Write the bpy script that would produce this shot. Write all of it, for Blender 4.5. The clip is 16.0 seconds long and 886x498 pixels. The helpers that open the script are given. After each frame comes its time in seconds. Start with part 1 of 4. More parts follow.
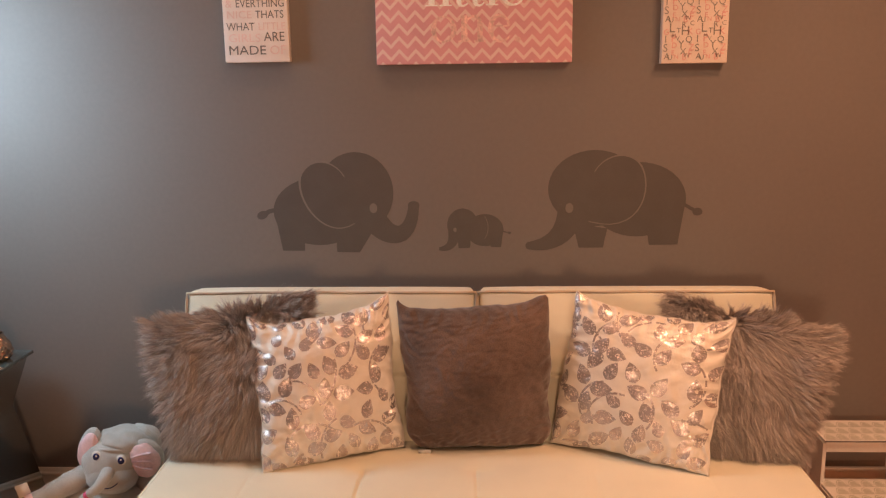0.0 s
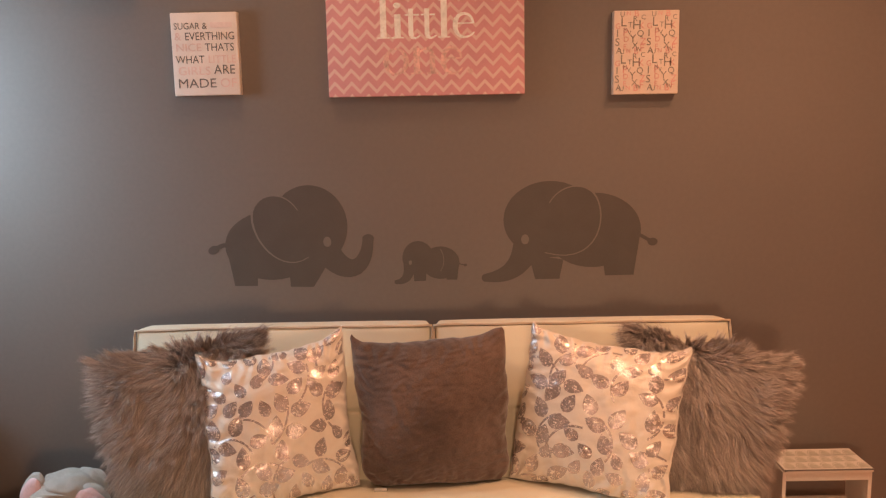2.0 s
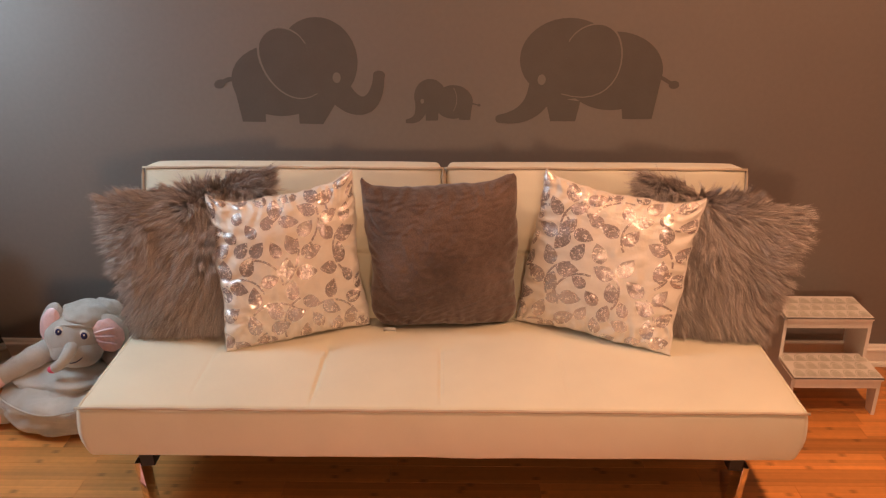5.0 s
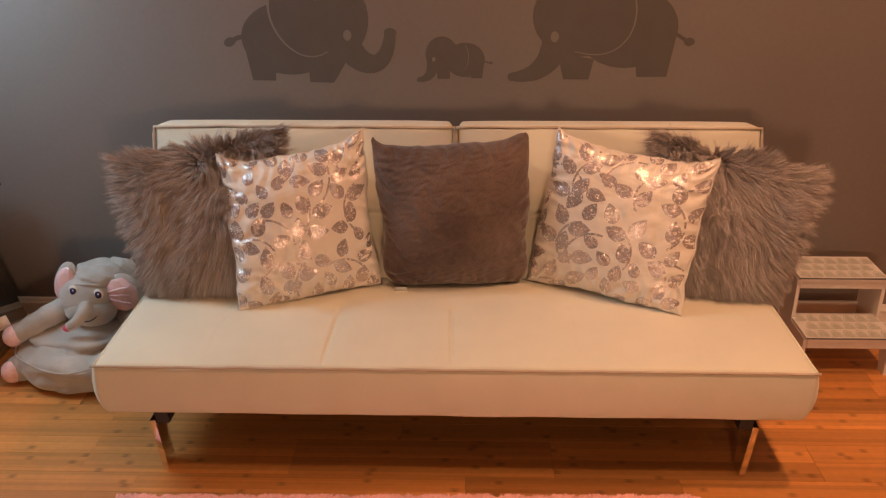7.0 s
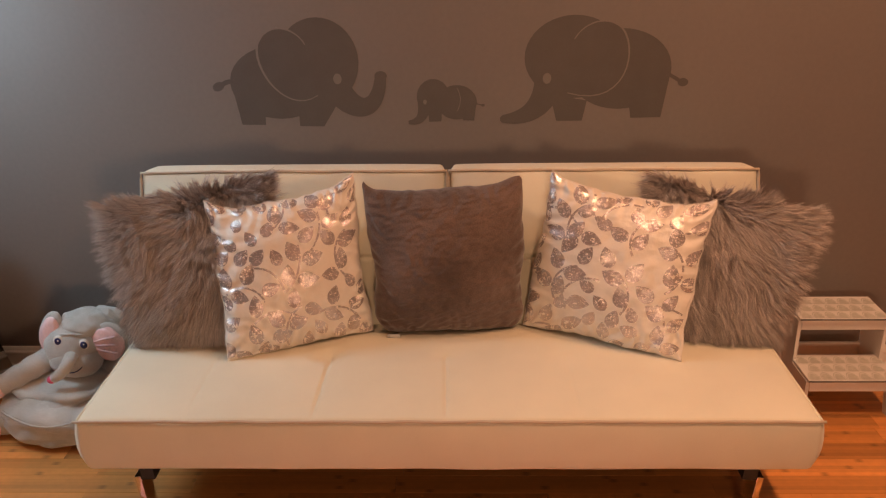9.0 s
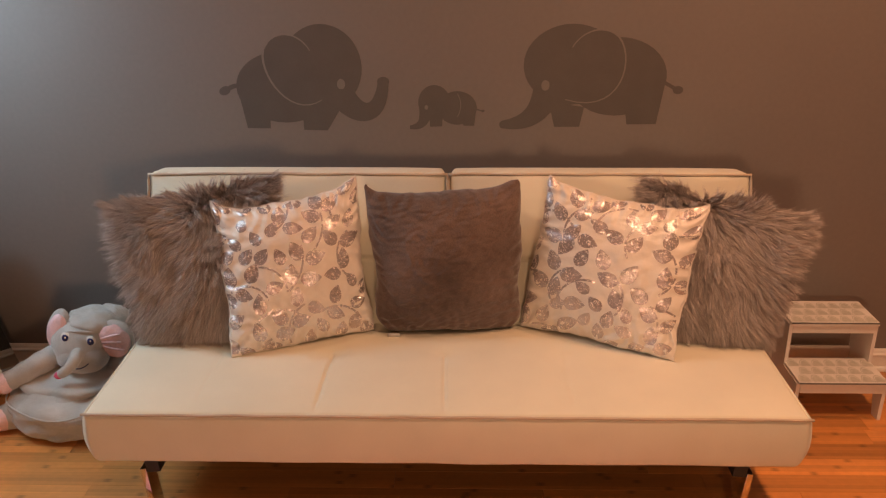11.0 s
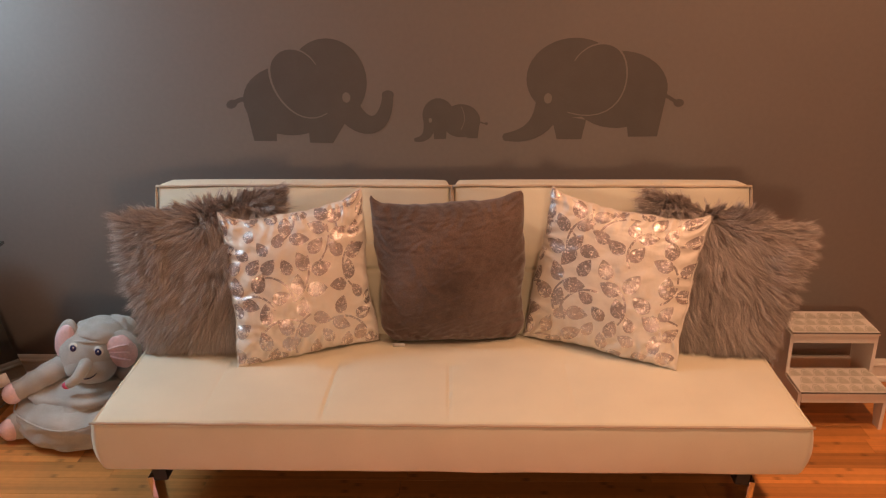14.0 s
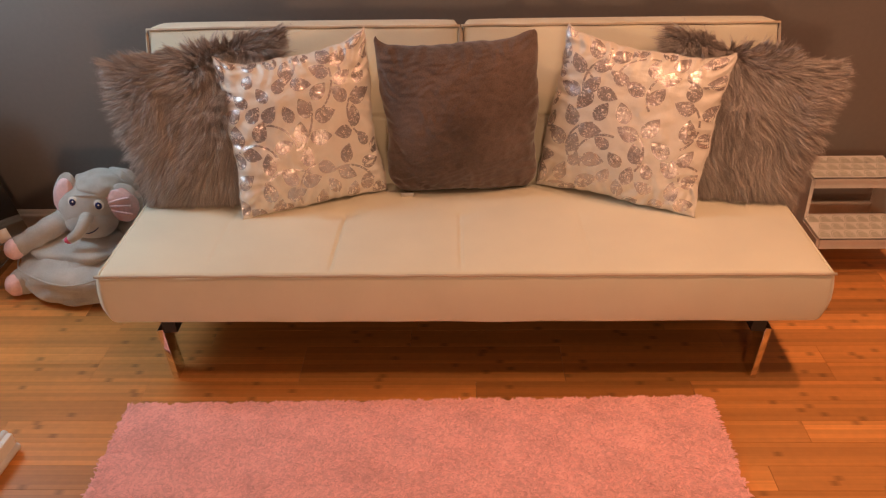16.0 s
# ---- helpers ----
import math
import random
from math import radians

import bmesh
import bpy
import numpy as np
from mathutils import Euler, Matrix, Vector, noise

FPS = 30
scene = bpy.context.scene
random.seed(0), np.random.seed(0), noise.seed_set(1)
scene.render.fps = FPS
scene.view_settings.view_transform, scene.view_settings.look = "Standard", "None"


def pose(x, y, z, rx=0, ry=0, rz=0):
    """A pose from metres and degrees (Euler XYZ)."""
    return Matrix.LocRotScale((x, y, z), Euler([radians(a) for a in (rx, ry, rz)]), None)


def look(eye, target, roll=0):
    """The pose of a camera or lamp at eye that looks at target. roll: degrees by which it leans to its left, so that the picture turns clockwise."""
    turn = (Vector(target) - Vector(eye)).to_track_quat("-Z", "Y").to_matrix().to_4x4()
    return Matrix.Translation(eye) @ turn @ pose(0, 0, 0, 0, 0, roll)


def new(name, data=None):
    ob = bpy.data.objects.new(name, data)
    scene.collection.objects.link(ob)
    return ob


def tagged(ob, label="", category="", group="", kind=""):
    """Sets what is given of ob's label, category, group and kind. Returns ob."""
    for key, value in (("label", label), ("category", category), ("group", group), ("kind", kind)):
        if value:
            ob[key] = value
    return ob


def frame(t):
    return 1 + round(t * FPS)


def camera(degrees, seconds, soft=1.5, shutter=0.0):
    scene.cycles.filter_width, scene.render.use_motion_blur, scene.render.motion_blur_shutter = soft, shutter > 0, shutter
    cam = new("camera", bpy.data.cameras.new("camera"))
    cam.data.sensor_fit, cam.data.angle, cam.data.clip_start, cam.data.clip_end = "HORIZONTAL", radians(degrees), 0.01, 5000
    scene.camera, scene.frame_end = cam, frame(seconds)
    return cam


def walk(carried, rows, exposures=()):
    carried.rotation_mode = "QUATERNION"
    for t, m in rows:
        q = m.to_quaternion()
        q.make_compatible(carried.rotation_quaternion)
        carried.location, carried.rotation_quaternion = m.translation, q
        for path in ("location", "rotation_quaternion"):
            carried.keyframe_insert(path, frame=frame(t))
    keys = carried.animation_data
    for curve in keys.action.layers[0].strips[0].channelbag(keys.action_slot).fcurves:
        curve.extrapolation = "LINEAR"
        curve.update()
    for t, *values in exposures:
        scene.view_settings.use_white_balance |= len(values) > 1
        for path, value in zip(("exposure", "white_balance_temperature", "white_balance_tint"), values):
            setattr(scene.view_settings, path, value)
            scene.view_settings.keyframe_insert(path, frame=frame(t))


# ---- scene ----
cam = camera(54.0, 16.0, soft=1.25)
PATH = [
    (0, (-0.005, -3.099, 1.572), (-0.079, -1.14, 1.177), -0.7),
    (0.5, (0.008, -3.102, 1.544), (-0.057, -1.141, 1.155), -1.5),
    (1, (0.029, -3.108, 1.542), (-0.01, -1.123, 1.298), -1.4),
    (1.5, (0.052, -3.081, 1.552), (0.026, -1.102, 1.266), -1.1),
    (2, (0.032, -3.066, 1.554), (0.037, -1.09, 1.239), -1.0),
    (2.5, (0.028, -3.064, 1.557), (0.029, -1.095, 1.206), -0.4),
    (3, (0.023, -3.066, 1.555), (0.012, -1.102, 1.176), -0.4),
    (3.5, (0.021, -3.057, 1.572), (0.007, -1.12, 1.076), -0.4),
    (4, (0.019, -3.021, 1.647), (0.0, -1.125, 1.011), -0.4),
    (4.5, (0.023, -3.002, 1.641), (0.008, -1.126, 0.947), 0.0),
    (7, (0.032, -2.992, 1.64), (-0.017, -1.166, 0.825), -0.2),
    (7.5, (0.028, -2.987, 1.645), (-0.033, -1.162, 0.828), -0.5),
    (8, (0.02, -2.981, 1.645), (-0.052, -1.145, 0.855), -0.7),
    (8.5, (0.047, -2.95, 1.654), (0.029, -1.099, 0.897), -1.0),
    (9, (0.04, -2.927, 1.651), (0.0, -1.07, 0.908), -0.7),
    (11.5, (0.04, -3.02, 1.657), (0.008, -1.151, 0.946), -0.0),
    (12, (0.037, -3.037, 1.66), (0.019, -1.163, 0.963), -0.1),
    (12.5, (0.047, -3.051, 1.665), (0.035, -1.179, 0.962), -0.7),
    (13, (0.045, -3.05, 1.665), (0.037, -1.175, 0.967), -0.4),
    (13.5, (0.041, -3.041, 1.661), (0.018, -1.165, 0.968), -0.5),
    (14, (0.032, -3.034, 1.656), (-0.01, -1.158, 0.962), -0.3),
    (14.5, (0.019, -3.029, 1.624), (-0.031, -1.185, 0.85), -0.6),
    (15, (0.01, -3.003, 1.584), (-0.042, -1.231, 0.658), 0.0),
    (15.5, (0.008, -2.973, 1.567), (-0.024, -1.236, 0.576), 0.5),
    (16, (0.008, -2.952, 1.596), (-0.041, -1.218, 0.601), -1.1),
]
walk(cam, [(t, look(eye, target, roll)) for t, eye, target, roll in PATH],
     exposures=[(0.0, 0.22), (1.5, 0.22), (3.0, 0.22), (4.5, 0.22), (7.0, 0.0), (16.0, 0.0)])

# ---- world and light ----
world = bpy.data.worlds.new("sky")
scene.world = world
world.use_nodes = True
sky = world.node_tree.nodes.new("ShaderNodeTexSky")
sky.sky_type, sky.sun_disc = "NISHITA", False
sky.sun_elevation, sky.sun_rotation = radians(28), radians(-80)
bg = world.node_tree.nodes["Background"]
bg.inputs["Strength"].default_value = 0.08
world.node_tree.links.new(sky.outputs["Color"], bg.inputs["Color"])


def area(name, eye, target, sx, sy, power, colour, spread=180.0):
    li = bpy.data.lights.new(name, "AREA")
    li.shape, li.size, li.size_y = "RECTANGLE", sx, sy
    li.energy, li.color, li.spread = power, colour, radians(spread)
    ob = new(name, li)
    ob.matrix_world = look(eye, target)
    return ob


WARM = (0.965, 0.558, 0.324)
area("ceiling_downlight", (1.28, -0.86, 2.72), (1.30, -1.00, 0), 0.12, 0.12, 12.5, (1.0, 0.455, 0.225), 124)
area("ceiling_downlight", (-0.55, -0.48, 2.72), (-0.50, -0.85, 0), 0.18, 0.18, 4.8, WARM, 150)
area("ceiling_downlight", (1.25, -1.55, 2.72), (0.75, -1.45, 0), 0.20, 0.20, 18.0, WARM, 150)
# Added warm fill from behind the camera for the sofa's front; source unseen.
area("front_fill_light", (0.30, -4.25, 0.85), (0.1, -1.0, 0.70), 0.40, 0.40, 22, WARM, 150)
area("window_daylight", (-2.13, -0.58, 1.70), (-1.72, 0.0, 1.58), 0.65, 0.60, 8.6, (0.60, 0.83, 1.0), 118)
area("window_daylight", (-2.13, -0.55, 1.72), (-0.95, -1.05, 0.1), 0.60, 0.70, 8.2, (0.64, 0.87, 1.0), 120)

# ---- materials ----


def maths(nt, op, a, b=None, c=None):
    n = nt.nodes.new("ShaderNodeMath")
    n.operation = op
    for i, v in enumerate((a, b, c)):
        if v is None:
            continue
        if isinstance(v, (int, float)):
            n.inputs[i].default_value = v
        else:
            nt.links.new(v, n.inputs[i])
    return n.outputs[0]


def material(name, colour, rough=0.6, metal=0.0, vary=0.12, scale=8.0, fine=120.0, bump=0.15, bump_scale=None, sheen=0.0, per_object=0.0, coat=0.0, depth=0.002, islands=0.0, gloss=0.5):
    m = bpy.data.materials.new(name)
    m.use_nodes = True
    nt = m.node_tree
    b = nt.nodes["Principled BSDF"]
    b.inputs["Roughness"].default_value, b.inputs["Metallic"].default_value = rough, metal
    b.inputs["Sheen Weight"].default_value = sheen
    b.inputs["Specular IOR Level"].default_value = gloss
    b.inputs["Coat Weight"].default_value = coat
    tc = nt.nodes.new("ShaderNodeTexCoord")
    value = None
    for sc, amount in ((scale, vary), (fine, vary * 0.6)):
        n = nt.nodes.new("ShaderNodeTexNoise")
        n.inputs["Scale"].default_value, n.inputs["Detail"].default_value = sc, 4
        nt.links.new(tc.outputs["Object"], n.inputs["Vector"])
        r = nt.nodes.new("ShaderNodeMapRange")
        r.inputs["From Min"].default_value, r.inputs["From Max"].default_value = 0.3, 0.7
        r.inputs["To Min"].default_value, r.inputs["To Max"].default_value = 1 - amount, 1 + amount
        nt.links.new(n.outputs["Fac"], r.inputs["Value"])
        if value is None:
            value = r.outputs["Result"]
        else:
            mu = nt.nodes.new("ShaderNodeMath")
            mu.operation = "MULTIPLY"
            nt.links.new(value, mu.inputs[0])
            nt.links.new(r.outputs["Result"], mu.inputs[1])
            value = mu.outputs[0]
    if per_object or islands:
        oi = nt.nodes.new("ShaderNodeObjectInfo" if per_object else "ShaderNodeNewGeometry")
        r = nt.nodes.new("ShaderNodeMapRange")
        r.inputs["To Min"].default_value, r.inputs["To Max"].default_value = 1 - (per_object or islands), 1 + (per_object or islands)
        nt.links.new(oi.outputs["Random" if per_object else "Random Per Island"], r.inputs["Value"])
        mu = nt.nodes.new("ShaderNodeMath")
        mu.operation = "MULTIPLY"
        nt.links.new(value, mu.inputs[0])
        nt.links.new(r.outputs["Result"], mu.inputs[1])
        value = mu.outputs[0]
    sc = nt.nodes.new("ShaderNodeVectorMath")
    sc.operation = "SCALE"
    sc.name = "tone"
    sc.inputs[0].default_value = colour
    nt.links.new(value, sc.inputs["Scale"])
    nt.links.new(sc.outputs["Vector"], b.inputs["Base Color"])
    if bump:
        n = nt.nodes.new("ShaderNodeTexNoise")
        n.inputs["Scale"].default_value, n.inputs["Detail"].default_value = bump_scale or fine, 5
        nt.links.new(tc.outputs["Object"], n.inputs["Vector"])
        bp = nt.nodes.new("ShaderNodeBump")
        bp.inputs["Strength"].default_value, bp.inputs["Distance"].default_value = bump, depth
        nt.links.new(n.outputs["Fac"], bp.inputs["Height"])
        nt.links.new(bp.outputs["Normal"], b.inputs["Normal"])
    return m


def chevron(name, ground, stripe, wave, pitch, amp, share):
    """Printed zigzag stripes on canvas, in the thing's own x and z."""
    m = material(name, ground, 0.7, vary=0.06, scale=14, fine=500, bump=0.25, bump_scale=900, depth=0.0008)
    nt = m.node_tree
    b = nt.nodes["Principled BSDF"]
    tc = nt.nodes.new("ShaderNodeTexCoord")
    sp = nt.nodes.new("ShaderNodeSeparateXYZ")
    nt.links.new(tc.outputs["Object"], sp.inputs[0])
    tri = maths(nt, "PINGPONG", sp.outputs["X"], wave / 2)
    up = maths(nt, "MULTIPLY_ADD", tri, -2 * amp / wave, sp.outputs["Z"])
    f = maths(nt, "FRACT", maths(nt, "MULTIPLY_ADD", up, 1 / pitch, 50.0))
    d = maths(nt, "ABSOLUTE", maths(nt, "SUBTRACT", f, 0.5))
    on = maths(nt, "LESS_THAN", d, share / 2)
    mix = nt.nodes.new("ShaderNodeMix")
    mix.data_type = "RGBA"
    nt.links.new(on, mix.inputs["Factor"])
    nt.links.new(nt.nodes["tone"].outputs["Vector"], mix.inputs[6])
    mix.inputs[7].default_value = (*stripe, 1)
    nt.links.new(mix.outputs[2], b.inputs["Base Color"])
    return m


M_WALL = material("taupe_wall_paint", (0.184, 0.159, 0.146), 0.62, vary=0.05, scale=1.3, fine=60, bump=0.12, bump_scale=260, depth=0.001)
M_DECAL = material("dark_decal_vinyl", (0.091, 0.079, 0.073), 0.55, vary=0.06, scale=12, fine=200, bump=0.08, bump_scale=300, depth=0.0008)
M_CEIL = material("white_ceiling_paint", (0.80, 0.78, 0.75), 0.8, vary=0.03, scale=2)
M_TRIM = material("white_trim_paint", (0.76, 0.72, 0.66), 0.4, vary=0.05, scale=6, bump=0.05)
M_CREAM = material("cream_upholstery", (0.71, 0.665, 0.53), 0.85, vary=0.045, scale=5, fine=420, bump=0.35, bump_scale=700, sheen=0.25, depth=0.0012)
# Piping is the sofa's cream, darkened for the shadow along its lower edge.
M_PIPE = material("cream_piping_shaded", (0.52, 0.42, 0.32), 0.8, vary=0.06, scale=20, fine=500, bump=0.2, bump_scale=900)
M_CHROME = material("polished_chrome", (0.82, 0.80, 0.78), 0.10, 1.0, vary=0.03, bump=0.0)
M_BLACK = material("black_steel", (0.02, 0.02, 0.02), 0.5, vary=0.1)
M_LINEN = material("blush_satin_cushion", (0.74, 0.675, 0.61), 0.42, vary=0.05, scale=9, fine=300, bump=0.4, bump_scale=30, sheen=0.2, depth=0.006)
M_FOIL = material("silver_foil_print", (0.62, 0.54, 0.54), 0.22, 0.6, vary=0.26, scale=9, fine=260, bump=0.8, bump_scale=130, depth=0.003)


def cracked(m, ground):
    """Foil that has flaked: fine gaps show the cloth below."""
    nt = m.node_tree
    b = nt.nodes["Principled BSDF"]
    tc = nt.nodes.new("ShaderNodeTexCoord")
    n = nt.nodes.new("ShaderNodeTexNoise")
    n.inputs["Scale"].default_value, n.inputs["Detail"].default_value, n.inputs["Distortion"].default_value = 150, 3, 1.5
    nt.links.new(tc.outputs["Object"], n.inputs["Vector"])
    gap = maths(nt, "GREATER_THAN", n.outputs["Fac"], 0.60)
    mix = nt.nodes.new("ShaderNodeMix")
    mix.data_type = "RGBA"
    nt.links.new(gap, mix.inputs["Factor"])
    nt.links.new(nt.nodes["tone"].outputs["Vector"], mix.inputs[6])
    mix.inputs[7].default_value = (*ground, 1)
    nt.links.new(mix.outputs[2], b.inputs["Base Color"])
    nt.links.new(maths(nt, "MULTIPLY_ADD", gap, -0.50, 0.62), b.inputs["Metallic"])
    nt.links.new(maths(nt, "MULTIPLY_ADD", gap, 0.38, 0.15), b.inputs["Roughness"])


cracked(M_FOIL, (0.80, 0.70, 0.65))
M_VELVET = material("brown_velvet", (0.128, 0.089, 0.078), 0.8, vary=0.34, scale=6, fine=240, bump=0.4, bump_scale=40, sheen=0.45, depth=0.004, gloss=0.1)
M_FUR = material("grey_brown_long_fur", (0.51, 0.45, 0.425), 0.7, vary=0.10, scale=9, fine=60, bump=0.0, islands=0.44, gloss=0.15)
M_FURBACK = material("fur_backing", (0.48, 0.41, 0.38), 0.9, vary=0.2, scale=40)
M_RUG = material("pink_shag_pile", (0.90, 0.45, 0.415), 0.9, vary=0.10, scale=9, fine=60, bump=0.0, islands=0.13, gloss=0.1)
M_PLUSH = material("grey_plush", (0.50, 0.48, 0.455), 0.95, vary=0.12, scale=16, fine=260, bump=0.8, bump_scale=330, sheen=0.6, depth=0.004)
M_PINK = material("pink_satin", (0.90, 0.63, 0.65), 0.6, vary=0.08, scale=30, bump=0.4, bump_scale=70, depth=0.004)
M_EYE = material("dark_glossy_eye", (0.025, 0.03, 0.12), 0.12, vary=0.0, bump=0.0)
M_WHITE = material("white_paint", (0.80, 0.76, 0.72), 0.45, vary=0.04, scale=10, bump=0.06)
M_GREYEDGE = material("grey_tread_edge", (0.16, 0.15, 0.15), 0.5, vary=0.1)
M_MIRROR = material("smoked_mirror_glass", (0.42, 0.44, 0.44), 0.05, 1.0, vary=0.02, bump=0.0)
M_BRONZE = material("bronze_mercury_glass", (0.62, 0.45, 0.34), 0.14, 1.0, vary=0.35, scale=60, fine=200, bump=0.5, bump_scale=90, depth=0.004)
M_GLASSY = material("table_top_glass", (0.05, 0.07, 0.07), 0.05, 0.0, vary=0.05, bump=0.0, coat=1.0)
M_PAPER = material("pale_label", (0.55, 0.55, 0.54), 0.35, vary=0.05)
M_CANVAS = material("white_canvas", (0.80, 0.71, 0.66), 0.75, vary=0.04, scale=12, fine=500, bump=0.25, bump_scale=900, depth=0.0008)
M_BLUSH = material("blush_canvas", (0.76, 0.64, 0.57), 0.75, vary=0.05, scale=12, fine=500, bump=0.25, bump_scale=900, depth=0.0008)
M_INK = material("grey_ink", (0.17, 0.16, 0.15), 0.7, vary=0.08, bump=0.0)
M_PINKINK = material("pale_pink_ink", (0.79, 0.59, 0.55), 0.7, vary=0.08, bump=0.0)
M_ROSEINK = material("rose_ink", (0.74, 0.40, 0.38), 0.7, vary=0.08, bump=0.0)
M_SOFTINK = material("faded_grey_ink", (0.30, 0.28, 0.255), 0.7, vary=0.1, bump=0.0)
M_PALEBAR = material("very_pale_pink_ink", (0.80, 0.65, 0.61), 0.7, vary=0.06, bump=0.0)
M_GREYPRINT = material("grey_print", (0.46, 0.43, 0.42), 0.7, vary=0.06, bump=0.0)
M_SILVER = material("silver_foil_lettering", (0.95, 0.94, 0.92), 0.30, 0.0, vary=0.15, scale=30, bump=0.1)
M_FAINT = material("worn_foil_lettering", (0.78, 0.52, 0.49), 0.5, 0.2, vary=0.25, scale=30, bump=0.1)
M_CHEV = chevron("pink_chevron_print", (0.70, 0.355, 0.39), (0.80, 0.60, 0.58), 0.057, 0.043, 0.030, 0.34)
M_CHEVPALE = chevron("pale_pink_chevron_print", (0.79, 0.58, 0.58), (0.82, 0.71, 0.69), 0.046, 0.031, 0.016, 0.45)
M_LATTICE = chevron("pink_white_chevron_print", (0.80, 0.66, 0.60), (0.72, 0.36, 0.34), 0.05, 0.05, 0.024, 0.22)
M_SCALLOP = material("grey_scallop_print", (0.56, 0.54, 0.48), 0.5, vary=0.12, scale=60, fine=300, bump=0.0)


def bamboo():
    """Planks of glued bamboo strips, each strip of its own tone, with short dark knuckles."""
    m = material("bamboo_plank", (0.60, 0.248, 0.070), 0.32, vary=0.08, scale=3, fine=40, bump=0.0, per_object=0.24)
    nt = m.node_tree
    b = nt.nodes["Principled BSDF"]
    tc = nt.nodes.new("ShaderNodeTexCoord")
    oi = nt.nodes.new("ShaderNodeObjectInfo")
    sp = nt.nodes.new("ShaderNodeSeparateXYZ")
    nt.links.new(tc.outputs["Object"], sp.inputs[0])
    seed = maths(nt, "MULTIPLY", oi.outputs["Random"], 83.0)
    strip_no = maths(nt, "FLOOR", maths(nt, "MULTIPLY_ADD", sp.outputs["Y"], 1 / 0.0172, 20.5))
    pick = nt.nodes.new("ShaderNodeTexWhiteNoise")
    pick.noise_dimensions = "2D"
    at = nt.nodes.new("ShaderNodeCombineXYZ")
    nt.links.new(strip_no, at.inputs["X"])
    nt.links.new(seed, at.inputs["Y"])
    nt.links.new(at.outputs[0], pick.inputs["Vector"])
    strip_tone = maths(nt, "MULTIPLY_ADD", pick.outputs["Value"], 0.30, 0.86)
    # long grain
    g = nt.nodes.new("ShaderNodeCombineXYZ")
    nt.links.new(maths(nt, "MULTIPLY_ADD", sp.outputs["X"], 1.8, seed), g.inputs["X"])
    nt.links.new(maths(nt, "MULTIPLY", sp.outputs["Y"], 120.0), g.inputs["Y"])
    streak = nt.nodes.new("ShaderNodeTexNoise")
    streak.inputs["Scale"].default_value, streak.inputs["Detail"].default_value = 1.0, 3
    nt.links.new(g.outputs[0], streak.inputs["Vector"])
    grain = maths(nt, "MULTIPLY_ADD", streak.outputs["Fac"], 0.36, 0.82)
    # knuckles: one on each strip about every 28 cm, at a different place on each
    along = maths(nt, "FRACT", maths(nt, "ADD", maths(nt, "MULTIPLY", sp.outputs["X"], 1.35), maths(nt, "MULTIPLY", pick.outputs["Value"], 17.0)))
    off = maths(nt, "ABSOLUTE", maths(nt, "SUBTRACT", along, 0.5))
    wide = nt.nodes.new("ShaderNodeMapRange")
    wide.inputs["From Min"].default_value, wide.inputs["From Max"].default_value = 0.003, 0.024
    wide.inputs["To Min"].default_value, wide.inputs["To Max"].default_value = 0.62, 1.0
    nt.links.new(off, wide.inputs["Value"])
    tone = nt.nodes["tone"]
    src = tone.inputs["Scale"].links[0].from_socket
    v = maths(nt, "MULTIPLY", maths(nt, "MULTIPLY", src, strip_tone), maths(nt, "MULTIPLY", grain, wide.outputs[0]))
    nt.links.new(v, tone.inputs["Scale"])
    bp = nt.nodes.new("ShaderNodeBump")
    bp.inputs["Strength"].default_value, bp.inputs["Distance"].default_value = 0.08, 0.001
    nt.links.new(streak.outputs["Fac"], bp.inputs["Height"])
    nt.links.new(bp.outputs["Normal"], b.inputs["Normal"])
    return m


M_BAMBOO = bamboo()
M_SUBFLOOR = material("dark_joint", (0.14, 0.07, 0.025), 0.8)

# ---- mesh helpers ----


def mesh(name, verts, faces, mats, smooth=True, slots=None):
    me = bpy.data.meshes.new(name)
    me.from_pydata([tuple(v) for v in verts], [], faces)
    for m in mats if isinstance(mats, (list, tuple)) else [mats]:
        me.materials.append(m)
    if smooth:
        me.polygons.foreach_set("use_smooth", [True] * len(me.polygons))
    if slots is not None:
        me.polygons.foreach_set("material_index", slots)
    me.update()
    return me


def thing(name, label, category, at=(0, 0, 0), turn=(0, 0, 0), group="", kind=""):
    ob = new(name)
    ob.empty_display_size = 0.05
    ob.matrix_world = pose(*at, *turn)
    return tagged(ob, label, category, group, kind)


def part(name, geo, mat, parent=None, label="", smooth=True, at=None):
    ob = new(name, mesh(name, geo[0], geo[1], mat, smooth, geo[2] if len(geo) > 2 else None))
    if parent is not None:
        ob.parent = parent
    if at is not None:
        ob.matrix_local = at
    return tagged(ob, label)


def joined(*geos):
    verts, faces, slots = [], [], []
    for g in geos:
        n = len(verts)
        verts.extend(g[0])
        faces.extend([tuple(i + n for i in f) for f in g[1]])
        slots.extend(g[2] if len(g) > 2 else [0] * len(g[1]))
    return verts, faces, slots


def moved(geo, m):
    return ([m @ Vector(v) for v in geo[0]], *geo[1:])


def slot(geo, k):
    return geo[0], geo[1], [k] * len(geo[1])


